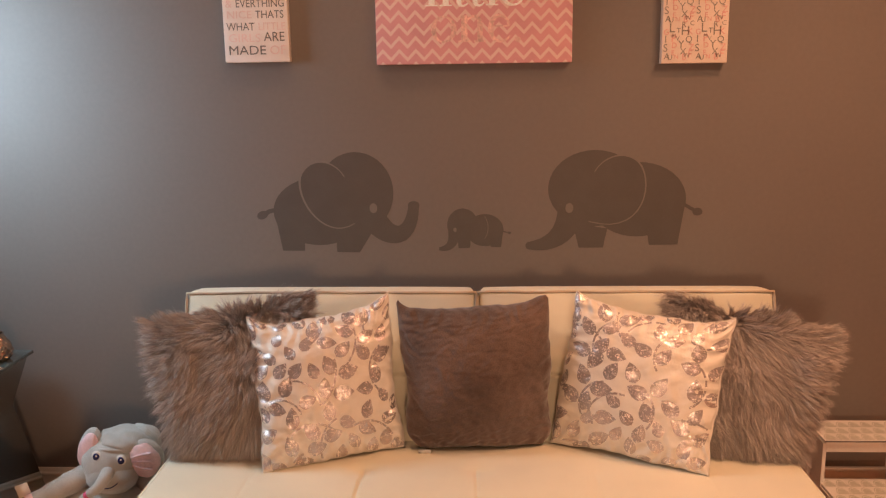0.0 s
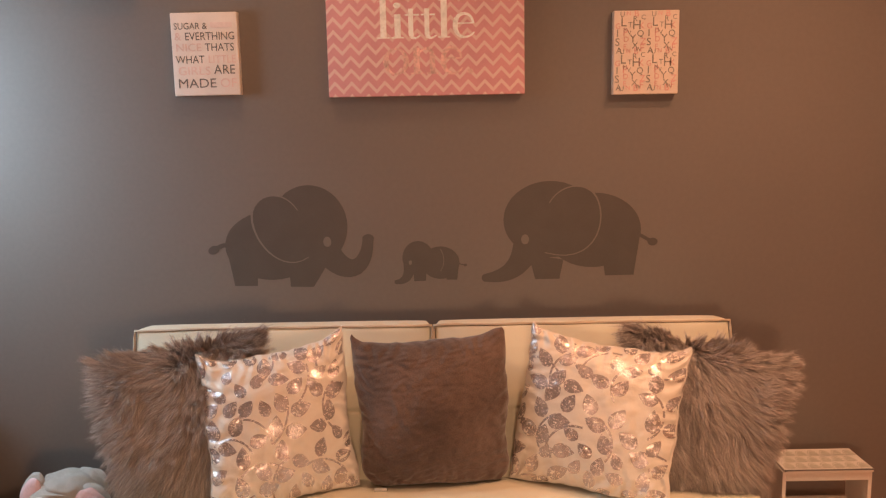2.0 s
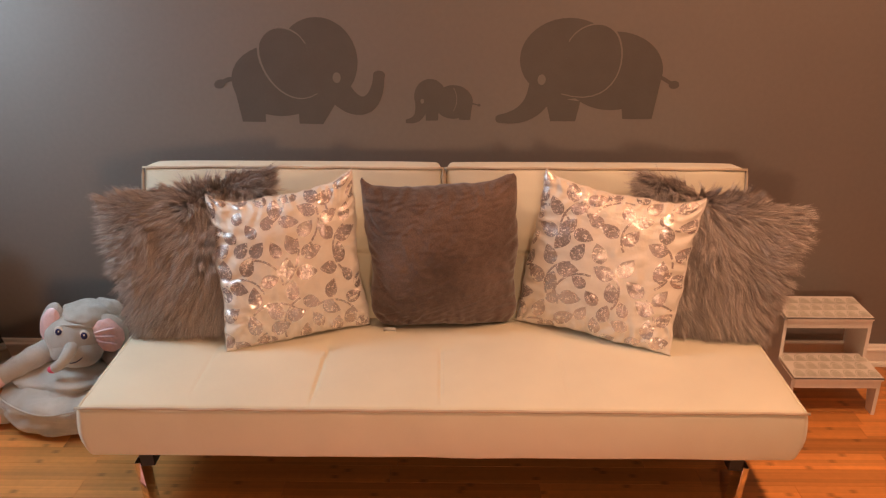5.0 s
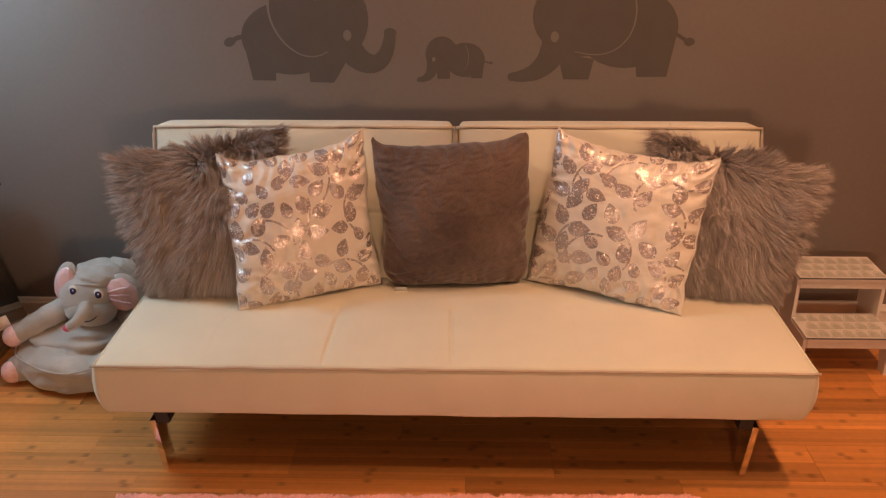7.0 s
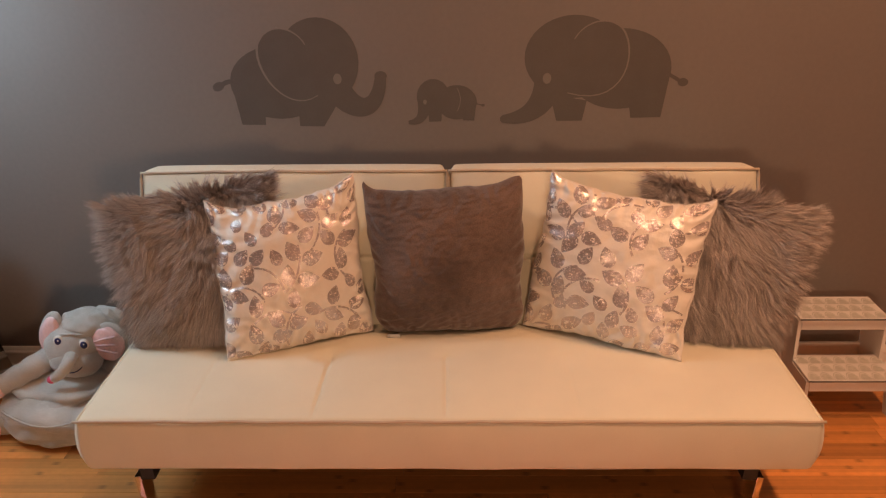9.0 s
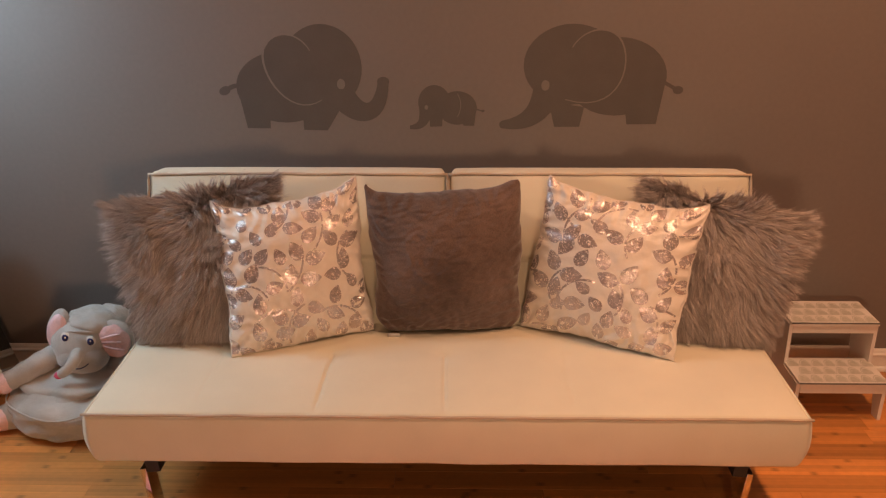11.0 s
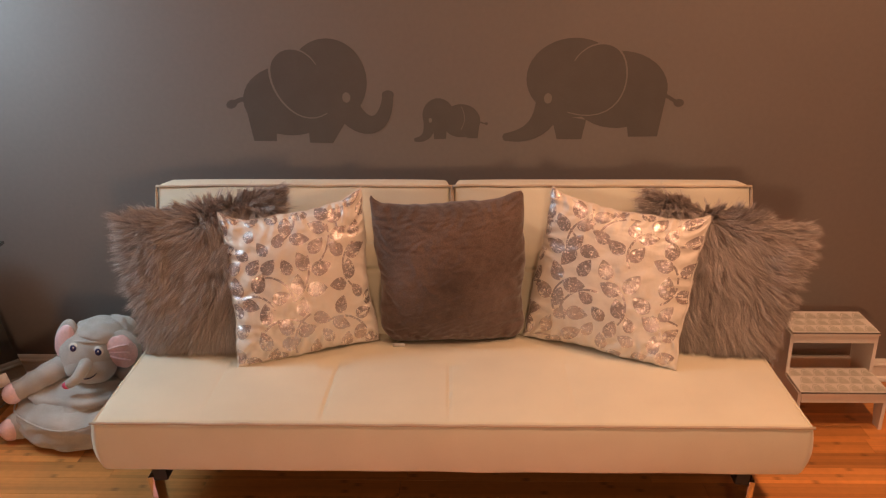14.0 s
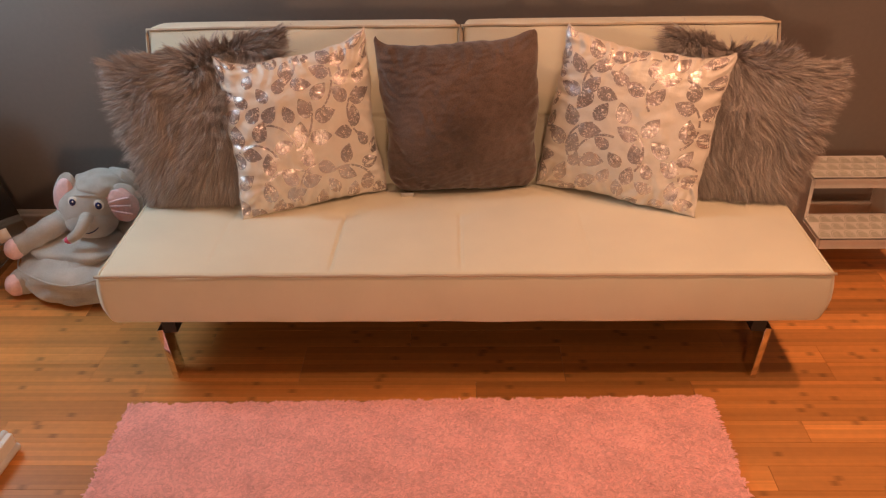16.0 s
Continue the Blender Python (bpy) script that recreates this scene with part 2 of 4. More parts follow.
def box(x0, x1, y0, y1, z0, z1, bevel=0.0):
    """A box, its edges rounded by two small facets."""
    if not bevel:
        v = [(x, y, z) for z in (z0, z1) for y in (y0, y1) for x in (x0, x1)]
        return v, [(0, 2, 3, 1), (4, 5, 7, 6), (0, 1, 5, 4), (2, 6, 7, 3), (0, 4, 6, 2), (1, 3, 7, 5)]
    g = rbox((x1 - x0) / 2, (y1 - y0) / 2, (z1 - z0) / 2, bevel, 2, 2, 2)
    return moved(g, Matrix.Translation(((x0 + x1) / 2, (y0 + y1) / 2, (z0 + z1) / 2)))


def steps(h, r, n):
    inner = list(np.linspace(-(h - r), h - r, n))
    return [-h, -h + 0.3 * r, -h + 0.65 * r] + inner + [h - 0.65 * r, h - 0.3 * r, h]


def rbox(hx, hy, hz, r, nx=2, ny=2, nz=2, disp=None):
    """A box about the origin with rounded edges; disp(p, n) gives each point's new place."""
    r = min(r, hx, hy, hz) * 0.999
    sx, sy, sz = steps(hx, r, nx), steps(hy, r, ny), steps(hz, r, nz)
    index, verts, faces = {}, [], []
    inner = Vector((hx - r, hy - r, hz - r))

    def vert(a, b, c):
        key = (round(a, 5), round(b, 5), round(c, 5))
        if key not in index:
            p = Vector((a, b, c))
            q = Vector([max(-inner[i], min(inner[i], p[i])) for i in range(3)])
            d = (p - q)
            d.normalize()
            p = q + d * r
            index[key] = len(verts)
            verts.append(disp(p, d) if disp else p)
        return index[key]

    for s1, s2, h, f in ((sx, sy, hz, lambda a, b, c: (a, b, c)), (sy, sz, hx, lambda a, b, c: (c, a, b)), (sz, sx, hy, lambda a, b, c: (b, c, a))):
        for side in (-h, h):
            for i in range(len(s1) - 1):
                for j in range(len(s2) - 1):
                    q = [vert(*f(s1[i], s2[j], side)), vert(*f(s1[i + 1], s2[j], side)), vert(*f(s1[i + 1], s2[j + 1], side)), vert(*f(s1[i], s2[j + 1], side))]
                    faces.append(tuple(q if side > 0 else q[::-1]))
    return verts, faces


def tube(points, radius, sides=8, closed=False, taper=None):
    """A round tube along points; taper(t) scales the radius."""
    pts = [Vector(p) for p in points]
    n = len(pts)
    verts, faces = [], []
    up = Vector((0.13, 0.21, 0.97))
    for i, p in enumerate(pts):
        a = pts[(i - 1) % n] if closed or i > 0 else p
        b = pts[(i + 1) % n] if closed or i < n - 1 else p
        d = (b - a).normalized()
        s = d.cross(up)
        if s.length < 0.1:
            s = d.cross(Vector((1, 0, 0)))
        s.normalize()
        t = s.cross(d)
        rr = radius * (taper(i / max(1, n - 1)) if taper else 1)
        for k in range(sides):
            w = 2 * math.pi * k / sides
            verts.append(p + (s * math.cos(w) + t * math.sin(w)) * rr)
    rings = n if closed else n - 1
    for i in range(rings):
        for k in range(sides):
            i2, k2 = (i + 1) % n, (k + 1) % sides
            faces.append((i * sides + k, i2 * sides + k, i2 * sides + k2, i * sides + k2))
    if not closed:
        faces.append(tuple(range(sides)))
        faces.append(tuple((n - 1) * sides + k for k in reversed(range(sides))))
    return verts, faces


def ellipsoid(c, r, nu=24, nv=14, wobble=0.0, turn=(0, 0, 0), seed=0.0):
    verts, faces = [], []
    m = pose(*c, *turn)
    for j in range(nv + 1):
        a = math.pi * j / nv
        for i in range(nu):
            w = 2 * math.pi * i / nu
            d = Vector((math.sin(a) * math.cos(w), math.sin(a) * math.sin(w), math.cos(a)))
            k = 1 + wobble * noise.noise(d * 2.2 + Vector((seed, 0, 0)))
            verts.append(m @ Vector((d.x * r[0] * k, d.y * r[1] * k, d.z * r[2] * k)))
    for j in range(nv):
        for i in range(nu):
            faces.append((j * nu + i, (j + 1) * nu + i, (j + 1) * nu + (i + 1) % nu, j * nu + (i + 1) % nu))
    return verts, faces


def bezier(p0, p1, p2, p3, n=14):
    out = []
    for i in range(n + 1):
        t = i / n
        out.append(tuple((1 - t) ** 3 * a + 3 * t * (1 - t) ** 2 * b + 3 * t * t * (1 - t) * c + t ** 3 * d for a, b, c, d in zip(p0, p1, p2, p3)))
    return out


def slab(outline, y0, y1):
    """A flat piece with this outline in x and z, between two depths."""
    n = len(outline)
    verts = [(x, y0, z) for x, z in outline] + [(x, y1, z) for x, z in outline]
    faces = [tuple(range(n)), tuple(range(2 * n - 1, n - 1, -1))]
    faces += [(i, i + n, (i + 1) % n + n, (i + 1) % n) for i in range(n)]
    return verts, faces


def strip(points, w0, w1, y0, y1):
    """A flat band in x and z along points, its width going from w0 to w1."""
    n = len(points)
    left, right = [], []
    for i, p in enumerate(points):
        a, b = points[max(0, i - 1)], points[min(n - 1, i + 1)]
        d = Vector((b[0] - a[0], b[1] - a[1])).normalized()
        w = (w0 + (w1 - w0) * i / (n - 1)) / 2
        left.append((p[0] - d.y * w, p[1] + d.x * w))
        right.append((p[0] + d.y * w, p[1] - d.x * w))
    g = [slab([left[i], left[i + 1], right[i + 1], right[i]], y0, y1) for i in range(n - 1)]
    return joined(*g)


def oval(cx, cz, rx, rz, n=40, turn=0.0):
    c, s = math.cos(radians(turn)), math.sin(radians(turn))
    return [(cx + rx * math.cos(w) * c - rz * math.sin(w) * s, cz + rx * math.cos(w) * s + rz * math.sin(w) * c) for w in (2 * math.pi * i / n for i in range(n))]


def lettering(text, size, width=None, align="LEFT"):
    """The built-in font's shapes for text, in x and z, facing -y."""
    cu = bpy.data.curves.new("lettering", "FONT")
    cu.body, cu.size, cu.align_x, cu.extrude = text, size, align, 0.0
    cu.resolution_u = 3
    ob = new("lettering", cu)
    dg = bpy.context.evaluated_depsgraph_get()
    dg.update()
    me = bpy.data.meshes.new_from_object(ob.evaluated_get(dg))
    v = [Vector(p.co) for p in me.vertices]
    f = [tuple(p.vertices) for p in me.polygons]
    bpy.data.objects.remove(ob)
    bpy.data.meshes.remove(me)
    k = 1.0
    if width and v:
        k = width / max(1e-6, max(p.x for p in v) - min(p.x for p in v))
    return [Vector((p.x * k, 0, p.y)) for p in v], f


# ---- the room ----
LEFT, RIGHT, FRONT, TOP = -2.10, 2.60, -4.40, 2.75
wall = part("wall_north", box(LEFT - 0.15, RIGHT + 0.15, 0, 0.15, 0, TOP), M_WALL, smooth=False)
tagged(wall, "taupe painted wall behind the sofa", "wall", kind="structure")
wall = part("wall_east", box(RIGHT, RIGHT + 0.15, FRONT, 0, 0, TOP), M_WALL, smooth=False)
tagged(wall, "plain taupe painted side wall", "wall", kind="structure")
wall = part("wall_south", box(LEFT - 0.15, RIGHT + 0.15, FRONT - 0.15, FRONT, 0, TOP), M_WALL, smooth=False)
tagged(wall, "plain taupe painted wall closing the room", "wall", kind="structure")
WZ0, WZ1 = 0.85, 2.10
sides = [box(LEFT - 0.15, LEFT, y0, y1, 0, TOP) for y0, y1 in ((FRONT, -0.98), (-0.18, 0))]
sides += [box(LEFT - 0.15, LEFT, -0.98, -0.18, z0, z1) for z0, z1 in ((0, WZ0), (WZ1, TOP))]
wall = part("wall_west", joined(*sides), M_WALL, smooth=False)
tagged(wall, "taupe painted side wall with a window opening", "wall", kind="structure")
ceil = part("ceiling", box(LEFT - 0.15, RIGHT + 0.15, FRONT - 0.15, 0.15, TOP, TOP + 0.1), M_CEIL, smooth=False)
tagged(ceil, "plain white painted ceiling", "ceiling", kind="structure")


def skirting(name, length, at, turn):
    """A moulded board with a bead and a quarter round at its foot."""
    prof = [(0, 0), (-0.024, 0), (-0.023, 0.008), (-0.019, 0.015), (-0.013, 0.018), (-0.013, 0.058), (-0.016, 0.062), (-0.016, 0.068), (-0.011, 0.074), (-0.009, 0.082), (-0.005, 0.088), (0, 0.088)]
    n = len(prof)
    v = [(x, y, z) for x in (0, length) for y, z in prof]
    f = [(i, (i + 1) % n, (i + 1) % n + n, i + n) for i in range(n)] + [tuple(reversed(range(n))), tuple(range(n, 2 * n))]
    ob = part(name, (v, f), M_TRIM, smooth=False)
    ob.matrix_world = pose(*at, 0, 0, turn)
    return tagged(ob, "white moulded skirting board along the wall", "skirting board", kind="structure")


skirting("baseboard", RIGHT - LEFT, (LEFT, -0.0005, 0), 0)
skirting("baseboard", -FRONT - 0.03, (RIGHT - 0.0005, -0.03, 0), -90)
skirting("baseboard", -FRONT - 0.03, (LEFT + 0.0005, FRONT, 0), 90)

floor = part("floor", box(LEFT - 0.15, RIGHT + 0.15, FRONT - 0.15, 0.15, -0.1, -0.004), M_SUBFLOOR, smooth=False)
tagged(floor, "warm bamboo plank floor with dark knuckles", "floor", kind="structure")

# ---- wall decals ----


def decal(name, label, layers, marks):
    geo, k = [], 0
    for kind, args in layers:
        k += 1
        y0 = -0.0006 - 0.00005 * k
        if kind == "oval":
            geo.append(slab(oval(*args), y0, 0.0))
        elif kind == "poly":
            geo.append(slab(args, y0, 0.0))
        else:
            geo.append(strip(bezier(*args[:4]), args[4], args[5], y0, 0.0))
    geo = [slot(g, 0) for g in geo]
    for kind, args in marks:
        y0 = -0.0006 - 0.00005 * (k + 2)
        g = slab(oval(*args), y0, 0.0) if kind == "oval" else strip(bezier(*args[:4]), args[4], args[5], y0, 0.0)
        geo.append(slot(g, 1))
    ob = new(name, mesh(name, *joined(*geo)[:2], [M_DECAL, M_WALL], False, joined(*geo)[2]))
    return tagged(ob, label, "wall decal", group="decals on the wall")


EAR_A = ((-0.474, 1.213), (-0.505, 1.275), (-0.60, 1.295), (-0.634, 1.215)), ((-0.634, 1.215), (-0.655, 1.12), (-0.545, 0.975), (-0.441, 1.044))
decal("wall_decal", "dark flat shape of an elephant with raised trunk", [
    ("oval", (-0.570, 1.088, 0.166, 0.124)), ("oval", (-0.435, 1.155, 0.137, 0.147)),
    ("poly", [(-0.733, 1.09), (-0.708, 0.944), (-0.627, 0.943), (-0.622, 1.05)]),
    ("poly", [(-0.512, 1.05), (-0.509, 0.938), (-0.426, 0.936), (-0.366, 1.03)]),
    ("poly", bezier(*EAR_A[0]) + bezier(*EAR_A[1])[1:]),
    ("band", ((-0.36, 1.045), (-0.315, 0.985), (-0.237, 0.975), (-0.226, 1.105), 0.088, 0.038)),
    ("oval", (-0.226, 1.108, 0.021, 0.016)),
    ("band", ((-0.725, 1.092), (-0.74, 1.095), (-0.755, 1.09), (-0.77, 1.078), 0.016, 0.016)),
    ("oval", (-0.777, 1.076, 0.021, 0.015, 20, 25)),
], [("band", (*EAR_A[0], 0.003, 0.008)), ("band", (*EAR_A[1], 0.008, 0.003)), ("oval", (-0.372, 1.099, 0.014, 0.018))])
EAR_C = ((0.42, 1.224), (0.448, 1.278), (0.525, 1.305), (0.575, 1.258)), ((0.575, 1.258), (0.635, 1.19), (0.605, 0.985), (0.403, 1.046))
decal("wall_decal", "dark flat shape of an elephant with lowered trunk", [
    ("oval", (0.575, 1.124, 0.171, 0.134)), ("oval", (0.420, 1.165, 0.164, 0.137)),
    ("poly", [(0.345, 1.04), (0.369, 0.950), (0.456, 0.950), (0.470, 1.02)]),
    ("poly", [(0.610, 1.02), (0.620, 0.959), (0.722, 0.960), (0.744, 1.11)]),
    ("poly", bezier(*EAR_C[0]) + bezier(*EAR_C[1])[1:]),
    ("band", ((0.345, 1.10), (0.325, 0.985), (0.262, 0.960), (0.188, 0.958), 0.105, 0.028)),
    ("oval", (0.189, 0.958, 0.012, 0.014)),
    ("band", ((0.738, 1.105), (0.752, 1.10), (0.765, 1.09), (0.78, 1.083), 0.013, 0.012)),
    ("oval", (0.788, 1.079, 0.018, 0.014)),
], [("band", (*EAR_C[0], 0.003, 0.006)), ("band", (*EAR_C[1], 0.006, 0.003)), ("oval", (0.333, 1.095, 0.014, 0.018))])
decal("wall_decal", "small dark flat shape of a baby elephant", [
    ("oval", (-0.050, 1.035, 0.056, 0.061)), ("oval", (0.030, 1.016, 0.068, 0.059)),
    ("poly", [(-0.070, 1.0), (-0.065, 0.950), (-0.023, 0.951), (-0.020, 1.0)]),
    ("poly", [(0.045, 1.0), (0.051, 0.954), (0.089, 0.953), (0.097, 1.02)]),
    ("band", ((-0.080, 1.01), (-0.082, 0.955), (-0.11, 0.948), (-0.136, 0.948), 0.045, 0.012)),
    ("band", ((0.094, 1.012), (0.102, 1.01), (0.108, 1.008), (0.116, 1.006), 0.005, 0.004)),
    ("oval", (0.119, 1.006, 0.006, 0.005)),
], [("oval", (-0.078, 1.018, 0.006, 0.008)), ("band", ((0.030, 1.066), (0.046, 1.04), (0.046, 1.01), (0.030, 0.985), 0.002, 0.002))])

# ---- canvases ----


def canvas(label, x, z, w, h, front, lean=0.0):
    """A stretched canvas hung flat on the wall; its own origin is the middle of its face."""
    ob = thing("wall_canvas", label, "wall art", (x, -0.036, z), (0, lean, 0), group="canvases on the wall")
    wrap = rbox(w / 2, 0.017, h / 2, 0.0035, 4, 2, 4)
    part("canvas_wrap", wrap, front, ob, at=pose(0, 0.0172, 0))
    return ob


def words(parent, name, items, mat, label=""):
    """items: text, x, z of the word's left foot, letter size, width; each word a part."""
    for t, x, z, sz, w in items:
        part(name, moved(lettering(t, sz, w), Matrix.Translation((x, -0.0012, z))), mat, parent, label, smooth=False)


big = canvas("large pink zigzag canvas with silver lettering", -0.007, 2.03, 0.672, 0.85, M_CHEV, -0.1)


def serif_glyph(ch):
    """Strokes of a bookish letter, its small letters one unit high: a list of pieces, and the advance."""
    def bar(x0, x1, z0, z1):
        return [(x0, z0), (x1, z0), (x1, z1), (x0, z1)]

    def stem(x, top):
        return [bar(x - 0.10, x + 0.10, 0.0, top), bar(x - 0.20, x + 0.20, 0.0, 0.055), [(x - 0.20, top - 0.10), (x, top - 0.05), (x + 0.085, top), (x - 0.02, top)]]

    def ring(cx, cz, rx, rz, thick, thin):
        out, n = [], 28
        for i in range(n):
            q = []
            for k, side in ((i, 1), (i + 1, 1), (i + 1, -1), (i, -1)):
                w = 2 * math.pi * k / n
                h = side * (thin + (thick - thin) * math.cos(w) ** 2) / 2
                q.append((cx + (rx + h) * math.cos(w), cz + (rz + h) * math.sin(w)))
            out.append(q)
        return out

    def sweep(pts, w0, w1):
        out, n = [], len(pts) - 1
        for i in range(n):
            (ax, az), (bx, bz) = pts[i], pts[i + 1]
            d = math.hypot(bx - ax, bz - az) or 1
            nx, nz = -(bz - az) / d, (bx - ax) / d
            p, q = (w0 + (w1 - w0) * i / n) / 2, (w0 + (w1 - w0) * (i + 1) / n) / 2
            out.append([(ax + nx * p, az + nz * p), (ax - nx * p, az - nz * p), (bx - nx * q, bz - nz * q), (bx + nx * q, bz + nz * q)])
        return out

    if ch == "l":
        return stem(0.22, 1.60), 0.46
    if ch == "i":
        return stem(0.22, 1.0) + [oval(0.21, 1.36, 0.12, 0.12, 16)], 0.46
    if ch == "t":
        return [bar(0.11, 0.27, 0.12, 1.22), bar(0.0, 0.46, 0.93, 1.0)] + sweep(bezier((0.19, 0.16), (0.19, -0.06), (0.40, -0.04), (0.48, 0.12), 8), 0.15, 0.05), 0.52
    if ch == "o":
        return ring(0.42, 0.49, 0.33, 0.48, 0.17, 0.06), 0.86
    if ch == "e":
        return [bar(0.14, 0.70, 0.56, 0.61)] + sweep(bezier((0.70, 0.58), (0.68, 1.12), (0.12, 1.14), (0.12, 0.50), 14), 0.07, 0.17) + sweep(bezier((0.12, 0.52), (0.12, -0.10), (0.56, -0.10), (0.74, 0.22), 14), 0.17, 0.05), 0.82
    if ch == "n":
        return stem(0.22, 1.0) + sweep(bezier((0.28, 0.74), (0.40, 1.04), (0.72, 1.08), (0.72, 0.66), 10), 0.05, 0.17) + [bar(0.635, 0.805, 0.0, 0.68), bar(0.53, 0.91, 0.0, 0.055)], 0.94
    if ch == "b":
        return [bar(0.135, 0.305, 0.0, 1.6), [(0.02, 1.50), (0.22, 1.55), (0.305, 1.6), (0.20, 1.6)]] + ring(0.52, 0.49, 0.30, 0.47, 0.17, 0.06), 0.92
    if ch == "g":
        return ring(0.38, 0.68, 0.24, 0.29, 0.16, 0.06) + ring(0.40, -0.24, 0.33, 0.21, 0.12, 0.09) + sweep(bezier((0.24, 0.42), (0.10, 0.30), (0.16, 0.12), (0.40, 0.05), 8), 0.06, 0.13) + sweep([(0.56, 0.90), (0.68, 0.98), (0.80, 0.96)], 0.05, 0.10), 0.84
    return [oval(0.16, 0.08, 0.10, 0.10, 16)], 0.32


def serif_word(parent, text, x, z, unit, width, mat, label):
    """Each letter of a word as a thin printed part."""
    glyphs = [serif_glyph(ch) for ch in text]
    k = width / sum(g[1] for g in glyphs)
    for pieces, advance in glyphs:
        flat = [slab([(x + px * k, z + pz * unit) for px, pz in piece], -0.0011 - 0.00002 * i, -0.0002) for i, piece in enumerate(pieces)]
        part("letter", joined(*flat)[:2], mat, parent, label, smooth=False)
        x += advance * k


serif_word(big, "big", -0.122, -0.045, 0.088, 0.222, M_SILVER, "silver foil letter")
serif_word(big, "little", -0.166, -0.232, 0.080, 0.340, M_SILVER, "silver foil letter")
serif_word(big, "one.", -0.148, -0.352, 0.088, 0.315, M_FAINT, "worn pale foil letter")
quote = canvas("small blush canvas printed with grey and pink words", -0.757, 1.757, 0.226, 0.277, M_CANVAS, -0.3)
words(quote, "lettering", [("SUGAR &", -0.102, 0.083, 0.031, 0.112), ("EVERTHING", -0.067, 0.047, 0.037, 0.166), ("THATS", 0.000, 0.010, 0.037, 0.098), ("WHAT", -0.102, -0.030, 0.037, 0.098), ("ARE", 0.026, -0.067, 0.044, 0.072), ("MADE", -0.100, -0.112, 0.044, 0.128)], M_INK, "dark grey printed words")
words(quote, "lettering", [("&", -0.102, 0.047, 0.037, 0.022), ("NICE", -0.100, 0.010, 0.037, 0.085), ("LITTLE", 0.008, -0.030, 0.037, 0.092), ("GIRLS", -0.098, -0.069, 0.040, 0.110), ("OF", 0.044, -0.112, 0.044, 0.055)], M_PINKINK, "pale pink printed words")
part("print_bar", box(0.022, 0.095, -0.0012, 0.0, 0.087, 0.105), M_PALEBAR, quote, smooth=False)

abc = canvas("small blush canvas covered in scattered printed letters", 0.744, 1.737, 0.223, 0.280, M_BLUSH, 0.0)
grey, pink = [], []
for ty in range(3):
    for tx in range(2):
        ox, oz = -0.109 + tx * 0.107, 0.140 - ty * 0.124
        for ch, dx, dz, s, tint in (("L", 0.020, -0.052, 0.043, 0), ("H", 0.060, -0.062, 0.043, 0), ("R", 0.062, -0.036, 0.026, 0), ("T", 0.046, -0.055, 0.024, 0), ("Q", 0.076, -0.086, 0.030, 0), ("Y", 0.052, -0.104, 0.036, 0), ("S", 0.002, -0.116, 0.036, 0), ("I", 0.006, -0.086, 0.034, 0), ("A", 0.006, -0.142, 0.030, 0),
                                ("P", 0.028, -0.084, 0.036, 1), ("B", 0.066, -0.020, 0.030, 1), ("Z", 0.088, -0.112, 0.030, 1), ("E", 0.030, -0.128, 0.024, 1), ("F", 0.086, -0.136, 0.034, 1), ("N", 0.040, -0.016, 0.020, 1), ("D", 0.030, -0.104, 0.026, 1), ("X", 0.060, -0.126, 0.030, 0), ("M", 0.030, -0.070, 0.018, 0), ("K", 0.082, -0.060, 0.030, 1), ("G", 0.002, -0.060, 0.026, 1), ("W", 0.072, -0.136, 0.020, 0), ("C", 0.090, -0.030, 0.022, 0), ("U", 0.018, -0.020, 0.024, 0), ("V", 0.044, -0.080, 0.022, 0)):
            x, z = ox + dx, oz + dz
            if z < -0.136 or x > 0.088:
                continue
            (pink if tint else grey).append((ch, x, z, s, None))
words(abc, "lettering", grey, M_SOFTINK, "scattered dark grey letters")
words(abc, "lettering", pink, M_ROSEINK, "scattered pale pink letters")

pale = canvas("pale pink zigzag canvas with a grey printed shape", -1.090, 2.092, 0.224, 0.280, M_CHEVPALE, -0.6)
part("printed_shape", joined(slab(oval(0, 0.02, 0.078, 0.06), -0.0016, -0.0002), slab([(-0.078, 0.02), (-0.072, -0.088), (-0.040, -0.088), (-0.034, -0.05), (-0.03, 0.02)], -0.0019, -0.0002), slab([(0.03, 0.02), (0.034, -0.05), (0.040, -0.088), (0.072, -0.088), (0.078, 0.02)], -0.0022, -0.0002)), M_GREYPRINT, pale, "plain grey printed shape", smooth=False)
canvas("small canvas with a pink and white zigzag print", 1.062, 2.117, 0.224, 0.280, M_LATTICE, 0.0)

# ---- the sofa ----
sofa = thing("sofa_bed", "cream upholstered sofa bed on chrome legs against the wall", "sofa", (0, -0.66, 0))
SEAMS = ((-0.70, 0.25), (-0.36, 1.0), (0.0, 0.6), (0.36, 0.2), (0.70, 0.1))


